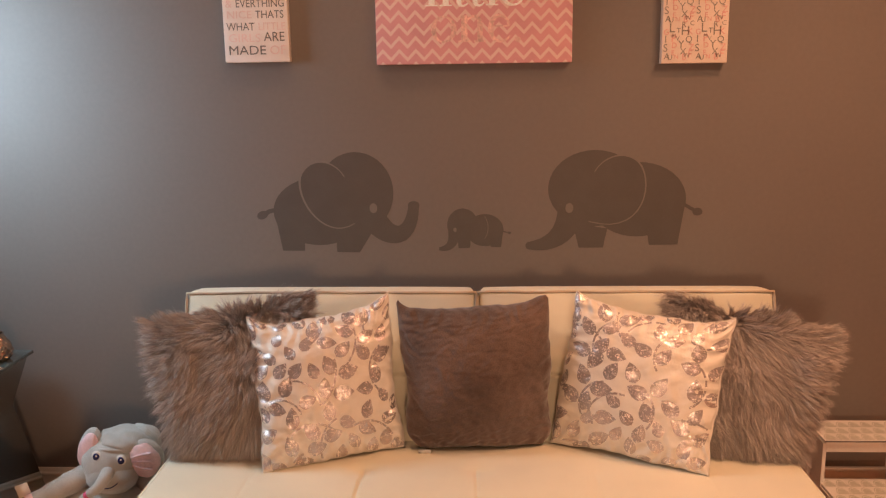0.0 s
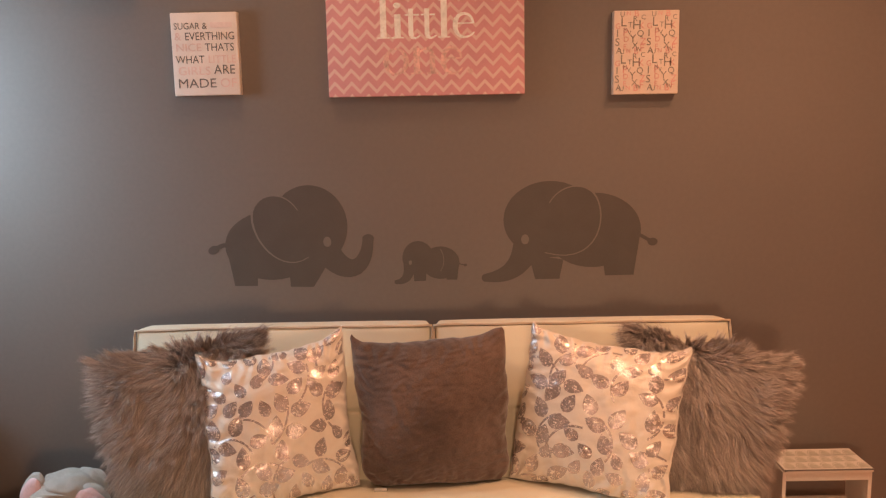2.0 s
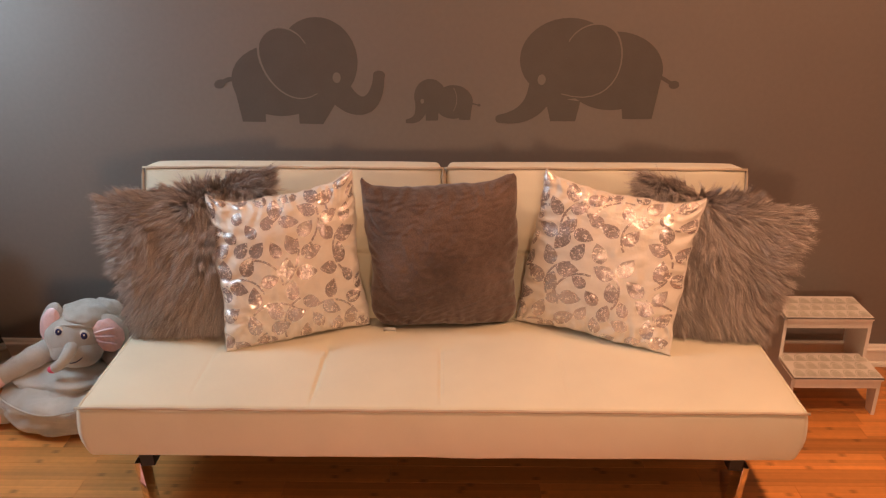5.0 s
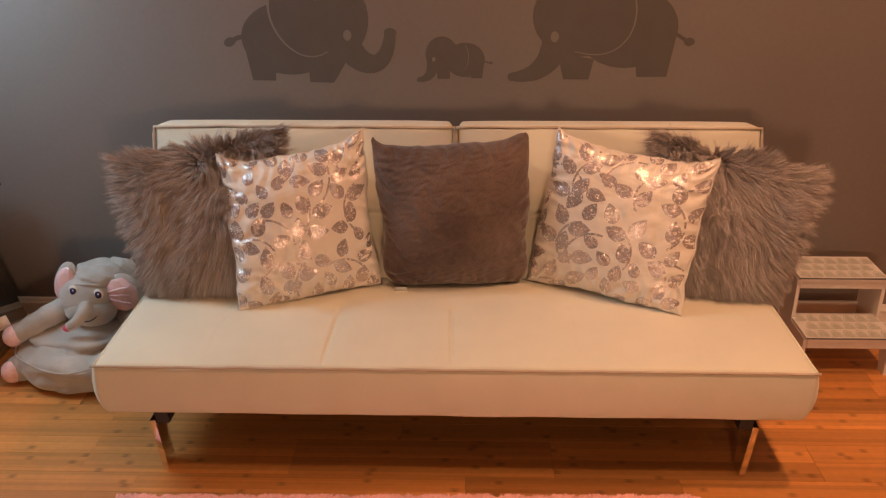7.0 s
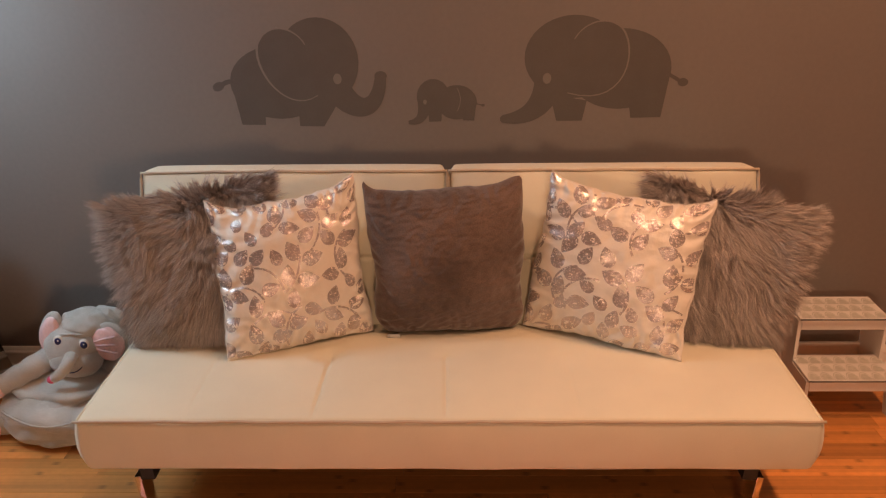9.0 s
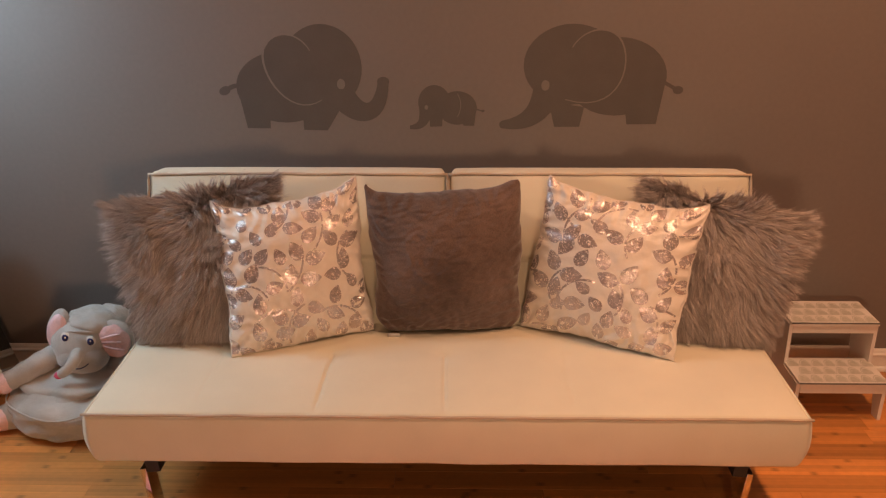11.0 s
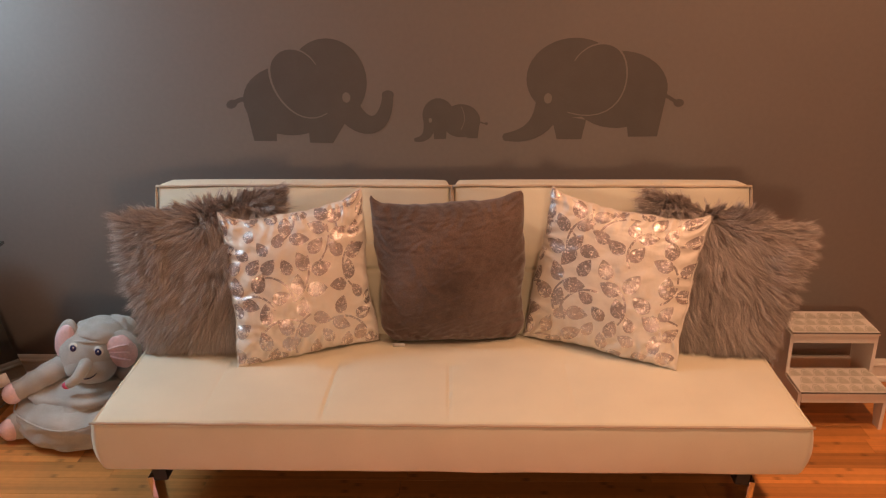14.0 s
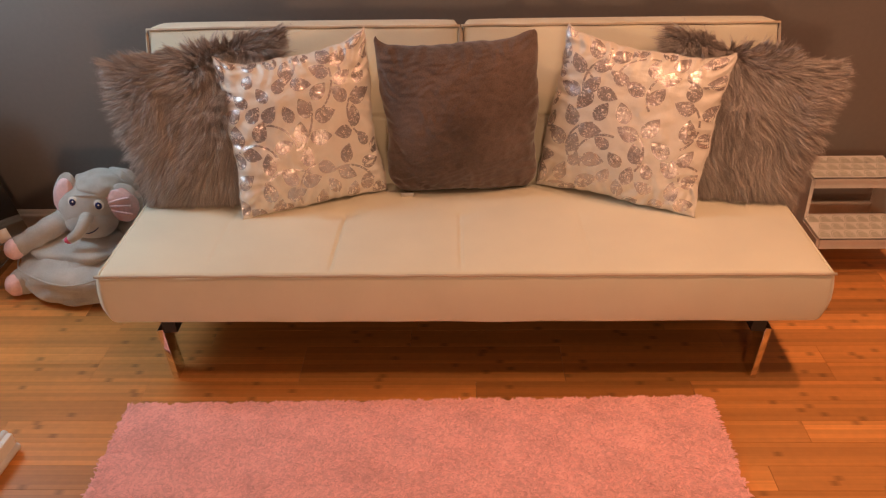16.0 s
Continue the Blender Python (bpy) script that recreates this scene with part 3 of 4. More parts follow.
def seat_shape(p, n):
    """Softly padded top with short seams and buttons."""
    q = p.copy()
    if n.z > 0.5:
        edge = min(1.0, (1.0 - abs(p.x)) / 0.12) * min(1.0, (0.30 - abs(p.y)) / 0.10)
        q.z += 0.010 * max(0.0, edge) ** 0.6 + 0.0025 * noise.noise(Vector((p.x * 5, p.y * 7, 1)))
        for xs, deep in SEAMS:
            d = p.x - xs - 0.05 * (p.y + 0.3) * (0.3 if xs < 0 else -0.3)
            if p.y < 0.06:
                q.z -= deep * 0.0075 * math.exp(-(d / 0.005) ** 2) * edge
                q.z -= deep * 0.004 * math.exp(-(d / 0.04) ** 2) * edge
            q.z -= deep * 0.014 * math.exp(-((p.x - xs) ** 2 + (p.y - 0.05) ** 2) / 0.0022)
    elif n.y < -0.5:
        q.y -= 0.008 * (1 - (p.z / 0.08) ** 2) + 0.002 * noise.noise(Vector((p.x * 6, p.z * 12, 3)))
        q.z += 0.004 * noise.noise(Vector((p.x * 4, 0, 7))) * (1 if p.z < 0 else 0)
    else:
        q.x += math.copysign(0.010, p.x) * (1 - (p.z / 0.08) ** 2) if abs(n.x) > 0.5 else 0
    if p.z < 0:
        q.x *= 1 - 0.018 * (p.z / 0.08) ** 2
    return q


part("seat", rbox(0.998, 0.297, 0.0785, 0.016, 430, 64, 6, seat_shape), M_CREAM, sofa, at=pose(0, 0, 0.2905))


def run(a, b, n=40, wob=0.003, seed=0):
    a, b = Vector(a), Vector(b)
    return [a.lerp(b, i / n) + Vector((0, wob * noise.noise(Vector((i * 0.35, seed, 0))), wob * noise.noise(Vector((i * 0.35, seed, 5))))) for i in range(n + 1)]


part("piping", tube(run((-1.0, -0.298, 0.369), (1.0, -0.298, 0.369), 60, 0.0022, 2), 0.0042), M_PIPE, sofa, "cream piping with its edge shadow put into the colour")
for sx in (-1, 1):
    part("piping", tube(run((sx * 0.993, -0.296, 0.3665), (sx * 0.993, 0.29, 0.3665), 20, 0.0015, sx), 0.0040), M_CREAM, sofa)


def back_shape(p, n):
    q = p.copy()
    if n.y < -0.5:
        edge = max(0.0, min(1.0, (0.495 - abs(p.x)) / 0.10) * min(1.0, (0.26 - abs(p.z)) / 0.08))
        q.y -= 0.012 * edge ** 0.6
        q.y += 0.010 * math.exp(-((p.z + 0.02) / 0.005) ** 2) * edge
    up = max(0.0, min(1.0, (p.z - 0.10) / 0.15))
    rear = (p.y + 0.055) / 0.11
    q.z += 0.024 * rear * up + (0.006 * (1 - (p.y / 0.06) ** 2) * max(0.0, 1 - (abs(p.x) / 0.5) ** 6) if n.z > 0.5 else 0)
    q.x *= 1 - 0.024 * rear * up
    return q


for sx in (-1, 1):
    back = part("backrest", rbox(0.4955, 0.055, 0.262, 0.014, 60, 8, 110, back_shape), M_CREAM, sofa, at=pose(sx * 0.5, 0.402, 0.5805, -19))
    loop = [(-0.497, -0.057, -0.26), (-0.497, -0.057, 0.258), (0.497, -0.057, 0.258), (0.497, -0.057, -0.26)]
    pts = []
    for a, b in zip(loop[:-1], loop[1:]):
        pts += run(a, b, 24, 0.0025, sx * 3 + a[0])[:-1]
    part("piping", tube(pts, 0.0046), M_PIPE, back, "cream piping with its edge shadow put into the colour")
# Unseen black panel, added to deepen the shade under the sofa.
part("shade_panel", box(-0.93, 0.93, 0.285, 0.300, 0.010, 0.206, 0.002), M_BLACK, sofa, "added black panel that darkens the space under the sofa")
# Another added dark sheet: it keeps the seat's underside from bouncing light.
part("shade_sheet", box(-0.955, 0.955, -0.270, 0.285, 0.205, 0.2140), M_BLACK, sofa, "added black sheet that soaks up bounced light under the seat", smooth=False)
part("frame", box(-0.90, 0.90, -0.20, 0.30, 0.165, 0.206, 0.006), M_BLACK, sofa, "black steel frame below the seat")
for sx in (-1, 1):
    for y in (-0.242, 0.22):
        leg = part("leg", box(-0.009, 0.009, -0.032, 0.032, 0.0, 0.176, 0.002), M_CHROME, sofa, "polished chrome flat leg", at=pose(sx * 0.842, y, 0.001, 0, sx * 6.0, 0))
        part("bracket", box(min(0.010, -sx * 0.050), max(-0.010, -sx * 0.050), -0.033, 0.060, 0.163, 0.216, 0.003), M_BLACK, leg, "black leg bracket")

# ---- cushions ----


def cushion_surface(tl, tr, br, bl, puff, seed, ears=0.03, wrinkle=0.004, sag=0.0, ear_power=3.4, low_round=0.004, crease=0.0, top_round=0.002, lop=0.0):
    """Returns point(u, v, side): a stuffed square cushion between four corners, u across, v up."""
    tl, tr, br, bl = (Vector(p) for p in (tl, tr, br, bl))
    n = (tr - bl).cross(tl - br).normalized()
    if n.y > 0:
        n = -n
    ex, ez = (tr - tl + br - bl).normalized(), (tl - bl + tr - br).normalized()

    def point(u, v, side):
        base = bl * (1 - u) * (1 - v) + br * u * (1 - v) + tr * u * v + tl * (1 - u) * v
        a, b = 2 * u - 1, 2 * v - 1
        # edges draw inward between the pointed corners
        base = base + ex * (-math.copysign(1, a) * ears * (abs(a) ** 2.5) * (1 - b * b)) + ez * (-math.copysign(1, b) * ears * (abs(b) ** 2.5) * (1 - a * a))
        base = base - ez * (sag * v ** 3 * max(0.0, 1 - abs(a) ** (ear_power * (1 - lop * math.copysign(1, a))))) - (ex * math.copysign(1, a) + ez * math.copysign(1, b)) * (top_round if b > 0 else low_round) * abs(a * b) ** 12
        jag = wrinkle * 0.26
        base = base + ex * (math.copysign(1, a) * abs(a) ** 6 * jag * math.sin(23 * b + 4 * noise.noise(Vector((b * 3, seed, 1))))) + ez * (math.copysign(1, b) * abs(b) ** 6 * jag * math.sin(25 * a + 4 * noise.noise(Vector((a * 3, seed, 8)))))
        base = base + ex * (math.copysign(1, a) * abs(a) ** 4 * 0.013 * noise.noise(Vector((b * 1.9, seed, a * 0.4)))) + ez * (math.copysign(1, b) * abs(b) ** 4 * 0.010 * noise.noise(Vector((a * 1.9, seed + 5, b * 0.4))))
        k = max(0.0, (1 - a * a) * (1 - b * b))
        t = puff * k ** 0.5
        w = noise.noise(Vector((a * 2.2 + seed, b * 2.2, seed))) * 0.5 + noise.noise(Vector((a * 5 + seed, b * 6, seed + 4)))
        wav = 2.2 * noise.noise(Vector((a * 3, b * 3, seed + 2)))
        pucker = math.sin(37 * a + 3 * wav) * math.exp(-(1 - abs(b)) / 0.20) + math.sin(33 * b + 3 * wav) * math.exp(-(1 - abs(a)) / 0.20)
        fold = -(max(0.0, 1 - abs(noise.noise(Vector((a * 3.2 + b * 1.7 + seed, b * 4.5 - a * 2.6, seed + 9)))) * 2.2) ** 5)
        if crease:
            # shallow creases that fan out of the side seams
            lie = b * 10 + 8 * a + 2.4 * noise.noise(Vector((a * 2, b * 2, seed + 13)))
            t += crease * noise.noise(Vector((a * 2.4, lie, seed))) * (0.2 + 0.9 * max(0.0, -a)) * min(1.0, k * 6)
            t += 0.6 * crease * noise.noise(Vector((a * 9 + b * 4, b * 22 - a * 8, seed + 3))) * min(1.0, k * 6)
        return base + n * side * (t + wrinkle * (0.7 * w + 1.1 * pucker + 0.25 * fold) * min(1.0, k * 22))

    return point, n


def cushion_geo(point, n=44):
    verts, faces, index = [], [], {}

    def vert(i, j, side):
        rim = i in (0, n) or j in (0, n)
        key = (i, j, 0 if rim else side)
        if key not in index:
            # sampling closes up towards the rim
            u, v = (0.5 - 0.5 * math.cos(math.pi * i / n)), (0.5 - 0.5 * math.cos(math.pi * j / n))
            index[key] = len(verts)
            verts.append(point(u, v, side))
        return index[key]

    for side in (1, -1):
        for i in range(n):
            for j in range(n):
                q = [vert(i, j, side), vert(i + 1, j, side), vert(i + 1, j + 1, side), vert(i, j + 1, side)]
                faces.append(tuple(q if side > 0 else q[::-1]))
    return verts, faces


def rim(point):
    n = 24
    ring = [(i / n, 0) for i in range(n)] + [(1, i / n) for i in range(n)] + [(1 - i / n, 1) for i in range(n)] + [(0, 1 - i / n) for i in range(n)]
    return [point(u, v, 1) for u, v in ring]


def laid(point, n=90):
    """The front of a cover as a grid; gives place and normal at (u, v)."""
    grid = [[point(0.5 - 0.5 * math.cos(math.pi * i / n), 0.5 - 0.5 * math.cos(math.pi * j / n), 1) for j in range(n + 1)] for i in range(n + 1)]

    def at(u, v):
        u, v = min(0.995, max(0.005, u)), min(0.995, max(0.005, v))
        a, b = n * math.acos(1 - 2 * u) / math.pi, n * math.acos(1 - 2 * v) / math.pi
        i, j = min(n - 1, int(a)), min(n - 1, int(b))
        a, b = a - i, b - j
        p, q, r, t = grid[i][j], grid[i + 1][j], grid[i + 1][j + 1], grid[i][j + 1]
        nn = (r - p).cross(t - q).normalized()
        return p * (1 - a) * (1 - b) + q * a * (1 - b) + r * a * b + t * (1 - a) * b, (-nn if nn.y > 0 else nn)

    return at


def leaf_print(point, seed):
    """Foil leaves on curving stems, lying a hair above the cloth: a list of leaves and one of stems."""
    rnd = random.Random(seed)
    at = laid(point)
    leaves, stems, taken = [], [], []

    def put(rows):
        verts, faces = [], []
        cols = len(rows[0])
        for r in rows:
            for u, v in r:
                p, nn = at(u, v)
                verts.append(p + nn * 0.0007)
        for i in range(len(rows) - 1):
            for j in range(cols - 1):
                faces.append((i * cols + j, i * cols + j + 1, (i + 1) * cols + j + 1, (i + 1) * cols + j))
        return verts, faces

    def leaf(u, v, ang, size, gap=0.108):
        cu, cv = u + math.cos(ang) * size * 0.5, v + math.sin(ang) * size * 0.5
        if not (0.0 < cu < 1.0 and 0.0 < cv < 1.0) or any(math.hypot(cu - a, cv - b) < gap for a, b in taken):
            return
        taken.append((cu, cv))
        d, s = (math.cos(ang), math.sin(ang)), (-math.sin(ang), math.cos(ang))
        rows = []
        for i in range(11):
            t = i / 10
            w = 0.34 * size * (math.sin(math.pi * t ** 0.75) ** 0.8 if 0 < t < 1 else 0.02)
            rows.append([(u + d[0] * size * t + s[0] * w * k, v + d[1] * size * t + s[1] * w * k) for k in (-1, -0.5, 0, 0.5, 1)])
        leaves.append(put(rows))

    def stem(pts):
        rows = []
        for i, (u, v) in enumerate(pts):
            a, b = pts[max(0, i - 1)], pts[min(len(pts) - 1, i + 1)]
            L = math.hypot(b[0] - a[0], b[1] - a[1]) or 1
            nx, ny = -(b[1] - a[1]) / L, (b[0] - a[0]) / L
            rows.append([(u - nx * 0.0068, v - ny * 0.0068), (u + nx * 0.0068, v + ny * 0.0068)])
        stems.append(put(rows))

    for row in range(-1, 7):
        for col in range(-1, 3):
            u, v = col * 0.42 + (0.2 if row % 2 else 0) + rnd.uniform(-0.03, 0.03), row * 0.19 + rnd.uniform(-0.03, 0.03)
            a = rnd.uniform(0.1, 0.9) if rnd.random() < 0.6 else rnd.uniform(1.9, 2.9)
            curl = rnd.choice((-1, 1)) * rnd.uniform(0.10, 0.20)
            pts = []
            for i in range(12):
                pts.append((u, v))
                if i % 2 == 1:
                    side = 1 if i % 4 == 1 else -1
                    leaf(u + 0.020 * math.cos(a + side), v + 0.020 * math.sin(a + side), a + side * rnd.uniform(0.6, 1.1), rnd.uniform(0.125, 0.150))
                    leaf(u + 0.020 * math.cos(a - side), v + 0.020 * math.sin(a - side), a - side * rnd.uniform(0.6, 1.1), rnd.uniform(0.12, 0.145))
                a += curl
                u, v = u + 0.030 * math.cos(a), v + 0.030 * math.sin(a)
            leaf(u, v, a, 0.14)
            inside = [p for p in pts if 0.02 < p[0] < 0.98 and 0.02 < p[1] < 0.98]
            if len(inside) > 3:
                stem(inside)
    for _ in range(700):
        leaf(rnd.uniform(-0.05, 1.0), rnd.uniform(-0.05, 1.0), rnd.uniform(0.2, 2.9), rnd.uniform(0.105, 0.13), 0.104)
    return leaves, stems


def leaf_cushion(label, corners, seed):
    point, n = cushion_surface(*corners, 0.082, seed, 0.012, 0.0072, 0.034, 4.5, 0.002, 0.0035)
    ob = thing("throw_pillow", label, "cushion", Vector(corners[3]).lerp(Vector(corners[2]), 0.5), group="cushions on the sofa")
    back = Matrix.Translation(-Vector(ob.location))
    cover = part("cover", moved(cushion_geo(point, 90), back), M_LINEN, ob)
    leaves, stems = leaf_print(point, seed)
    for g in leaves:
        part("leaf", moved(g, back), M_FOIL, cover)
    for g in stems:
        part("stem", moved(g, back), M_FOIL, cover)
    part("seam", moved(tube(rim(point), 0.0022, 5, True), back), M_LINEN, ob)


leaf_cushion("blush cushion with silver foil leaves leaning on long fur", ((-0.745, -0.440, 0.818), (-0.290, -0.370, 0.880), (-0.240, -0.460, 0.380), (-0.655, -0.640, 0.378)), 3)
leaf_cushion("blush cushion with silver foil leaves beside the velvet cushion", ((0.315, -0.370, 0.892), (0.812, -0.430, 0.816), (0.690, -0.652, 0.378), (0.240, -0.415, 0.380)), 8)

CORN = ((-0.266, -0.395, 0.866), (0.234, -0.375, 0.878), (0.238, -0.430, 0.380), (-0.215, -0.470, 0.380))
point, n = cushion_surface(*CORN, 0.100, 21, 0.004, 0.0045, 0.034, 8.0, 0.022, 0.0070, 0.010, 0.60)
velvet = thing("throw_pillow", "dark brown velvet cushion in the middle of the sofa", "cushion", (0.01, -0.45, 0.386), group="cushions on the sofa")
back = Matrix.Translation(-Vector(velvet.location))
part("cover", moved(cushion_geo(point, 150), back), M_VELVET, velvet)
part("care_tag", moved(box(-0.190, -0.150, -0.500, -0.497, 0.378, 0.392), back), M_PAPER, velvet, "small white cloth tag")


def fur(point, normal, count, length, seed, comb):
    """Long tapering hair gathered in locks: each hair a bent blade that leans to its lock's tip."""
    rnd = random.Random(seed)
    verts, faces = [], []
    cells = 64
    lock = {}

    def lock_of(i, j, side):
        if (i, j, side) not in lock:
            r2 = random.Random(i * 977 + j * 31 + side * 7 + seed)
            u, v = min(1, max(0, (i + r2.random()) / cells)), min(1, max(0, (j + r2.random()) / cells))
            a, b = 2 * u - 1, 2 * v - 1
            edge = max(abs(a), abs(b)) ** 4
            sway = Vector((noise.noise(Vector((u * 4, v * 4, seed))), 0, noise.noise(Vector((u * 4, v * 4, seed + 7)))))
            d = Vector(comb) + sway * 0.8 + normal * side * (0.34 + 0.20 * r2.random()) + Vector((a, 0, b)) * 1.15 * edge + Vector((r2.gauss(0, 0.13), 0, r2.gauss(0, 0.13)))
            d.normalize()
            L = length * r2.uniform(0.7, 1.15)
            lock[(i, j, side)] = (d, point(u, v, side) + d * L, L)
        return lock[(i, j, side)]

    for _ in range(count):
        u, v = rnd.random(), rnd.random()
        if rnd.random() < 0.16:
            if rnd.random() < 0.5:
                u = rnd.choice((0.0, 1.0))
            else:
                v = rnd.choice((0.0, 1.0))
        rim_hair = u in (0.0, 1.0) or v in (0.0, 1.0)
        side = 1 if rnd.random() < 0.88 else -1
        d, tip, L = lock_of(min(cells - 1, int(u * cells)), min(cells - 1, int(v * cells)), side)
        p = point(u, v, side) - normal * side * 0.004
        own = p + d * L * rnd.uniform(0.55, 1.2)
        end = own.lerp(tip, rnd.uniform(0.0, 0.10 if rim_hair else 0.30)) + Vector((rnd.gauss(0, 0.005), rnd.gauss(0, 0.005), rnd.gauss(0, 0.005) - 0.012))
        mid = p.lerp(end, 0.5) + normal * side * 0.012 + Vector((0, 0, 0.010))
        s = (end - p).cross(Vector((rnd.uniform(-1, 1), rnd.uniform(-1, 1), rnd.uniform(-1, 1)))).normalized() * rnd.uniform(0.00035, 0.0008)
        k = len(verts)
        for i, t in enumerate((0.0, 0.38, 0.72)):
            q = p * (1 - t) ** 2 + mid * 2 * t * (1 - t) + end * t * t
            verts.append(q + s * (1 - 0.2 * i))
            verts.append(q - s * (1 - 0.2 * i))
        verts.append(end)
        faces += [(k, k + 1, k + 3, k + 2), (k + 2, k + 3, k + 5, k + 4), (k + 4, k + 5, k + 6)]
    return verts, faces


def fur_cushion(label, corners, seed, comb, count=140000, length=0.076):
    point, n = cushion_surface(*corners, 0.060, seed, 0.010, 0.002)
    ob = thing("throw_pillow", label, "cushion", Vector(corners[3]).lerp(Vector(corners[2]), 0.5), group="cushions on the sofa")
    back = Matrix.Translation(-Vector(ob.location))
    part("cover", moved(cushion_geo(point, 24), back), M_FURBACK, ob)
    pile_part = part("fur", moved(fur(point, n, count, length, seed, comb), back), M_FUR, ob, "long shaggy grey brown pile")
    tagged(pile_part, kind="stuff")


fur_cushion("shaggy grey brown fur cushion at the sofa end by the toy", ((-1.045, -0.400, 0.770), (-0.570, -0.330, 0.850), (-0.560, -0.500, 0.405), (-0.930, -0.530, 0.405)), 5, (-0.25, -0.1, -0.45))
fur_cushion("shaggy grey brown fur cushion at the sofa end by the steps", ((0.650, -0.330, 0.850), (1.110, -0.400, 0.730), (0.975, -0.530, 0.405), (0.640, -0.480, 0.405)), 9, (0.30, -0.1, -0.55))

# ---- step stool ----
stool = thing("step_stool", "white two step wooden stool with patterned treads", "step stool", (1.349, -0.24, 0))


def scallops(w, d, z):
    """Staggered rows of filled fans printed on a tread, each with a pale gap inside its rim."""
    g = []
    rx, ry, n = w / 14.0, d / 3.25, 10
    for r in range(3):
        for c in range(7 - r % 2):
            cx, cy = -w / 2 + rx * (1 + r % 2) + c * rx * 2, -d / 2 + 0.004 + r * ry * 1.02
            for ra, rb in ((0.97, 0.86), (0.78, 0.0)):
                arcs = [[(cx + rx * q * math.cos(math.pi * i / n), cy + ry * 0.94 * q * math.sin(math.pi * i / n), z) for i in range(n + 1)] for q in (ra, rb)]
                g.append((arcs[0] + arcs[1], [(i, i + 1, i + n + 2, i + n + 1) for i in range(n)]))
    return joined(*g)[:2]


for y, z, d in ((0.078, 0.318, 0.184), (-0.058, 0.157, 0.184)):
    tread = part("tread", box(-0.152, 0.152, -d / 2, d / 2, -0.012, 0, 0.002), M_WHITE, stool, "white tread with a grey fan print", at=pose(0, y, z))
    part("tread_edge", box(-0.1525, 0.1525, -d / 2 - 0.0012, -d / 2 + 0.002, -0.004, 0.0006), M_GREYEDGE, tread, "thin grey edge strip")
    part("fan_print", scallops(0.298, d - 0.010, 0.0012), M_SCALLOP, tread, "grey printed fan pattern", smooth=False)
    part("apron", box(-0.142, 0.142, y - d / 2 + 0.012, y - d / 2 + 0.024, z - 0.046, z - 0.012, 0.0015), M_WHITE, stool)
for sx in (-1, 1):
    x0, x1 = (-0.154, -0.142) if sx < 0 else (0.142, 0.154)
    side = [(0.160, 0.0), (0.160, 0.306), (0.000, 0.306), (0.000, 0.145), (-0.132, 0.145), (-0.128, 0.0), (-0.085, 0.0), (-0.070, 0.075), (0.085, 0.075), (0.110, 0.0)]
    n = len(side)
    v = [(x, y, z) for x in (x0, x1) for y, z in side]
    f = [tuple(range(n)), tuple(reversed(range(n, 2 * n)))] + [(i, (i + 1) % n, (i + 1) % n + n, i + n) for i in range(n)]
    part("side_panel", (v, f), M_WHITE, stool, smooth=False)
part("back_rail", box(-0.142, 0.142, 0.145, 0.157, 0.085, 0.145, 0.0015), M_WHITE, stool)

# ---- plush toy seat ----


def drum(c, rx, ry, h, nu=120, nv=40):
    """A bean bag: flat below, full at the side, its top gathered to a dimple."""
    verts, faces = [], []
    for j in range(nv + 1):
        a = math.pi * j / nv
        sr, cz = math.sin(a) ** (0.45 if a < math.pi / 2 else 0.22), math.copysign(abs(math.cos(a)) ** 0.7, math.cos(a))
        for i in range(nu):
            w = 2 * math.pi * i / nu
            k = sr * (1 + 0.05 * noise.noise(Vector((3.4 * math.cos(w), 3.4 * math.sin(w), 1.5 * cz))) + 0.012 * math.sin(17 * w + 3 * cz) * (1 - abs(cz)))
            dent = 1 - 0.035 * max(0.0, 1 - abs(noise.noise(Vector((4 * w, 6 * cz, 2)))) * 5) * (1 - cz * cz)
            k *= dent
            verts.append((c[0] + rx * k * math.cos(w), c[1] + ry * k * math.sin(w), c[2] + h * (0.5 + 0.5 * cz) + 0.012 * noise.noise(Vector((math.cos(w) * 3, math.sin(w) * 3, sr * 4))) * (1 if cz > 0 else 0)))
    for j in range(nv):
        for i in range(nu):
            faces.append((j * nu + i, (j + 1) * nu + i, (j + 1) * nu + (i + 1) % nu, j * nu + (i + 1) % nu))
    return verts, faces


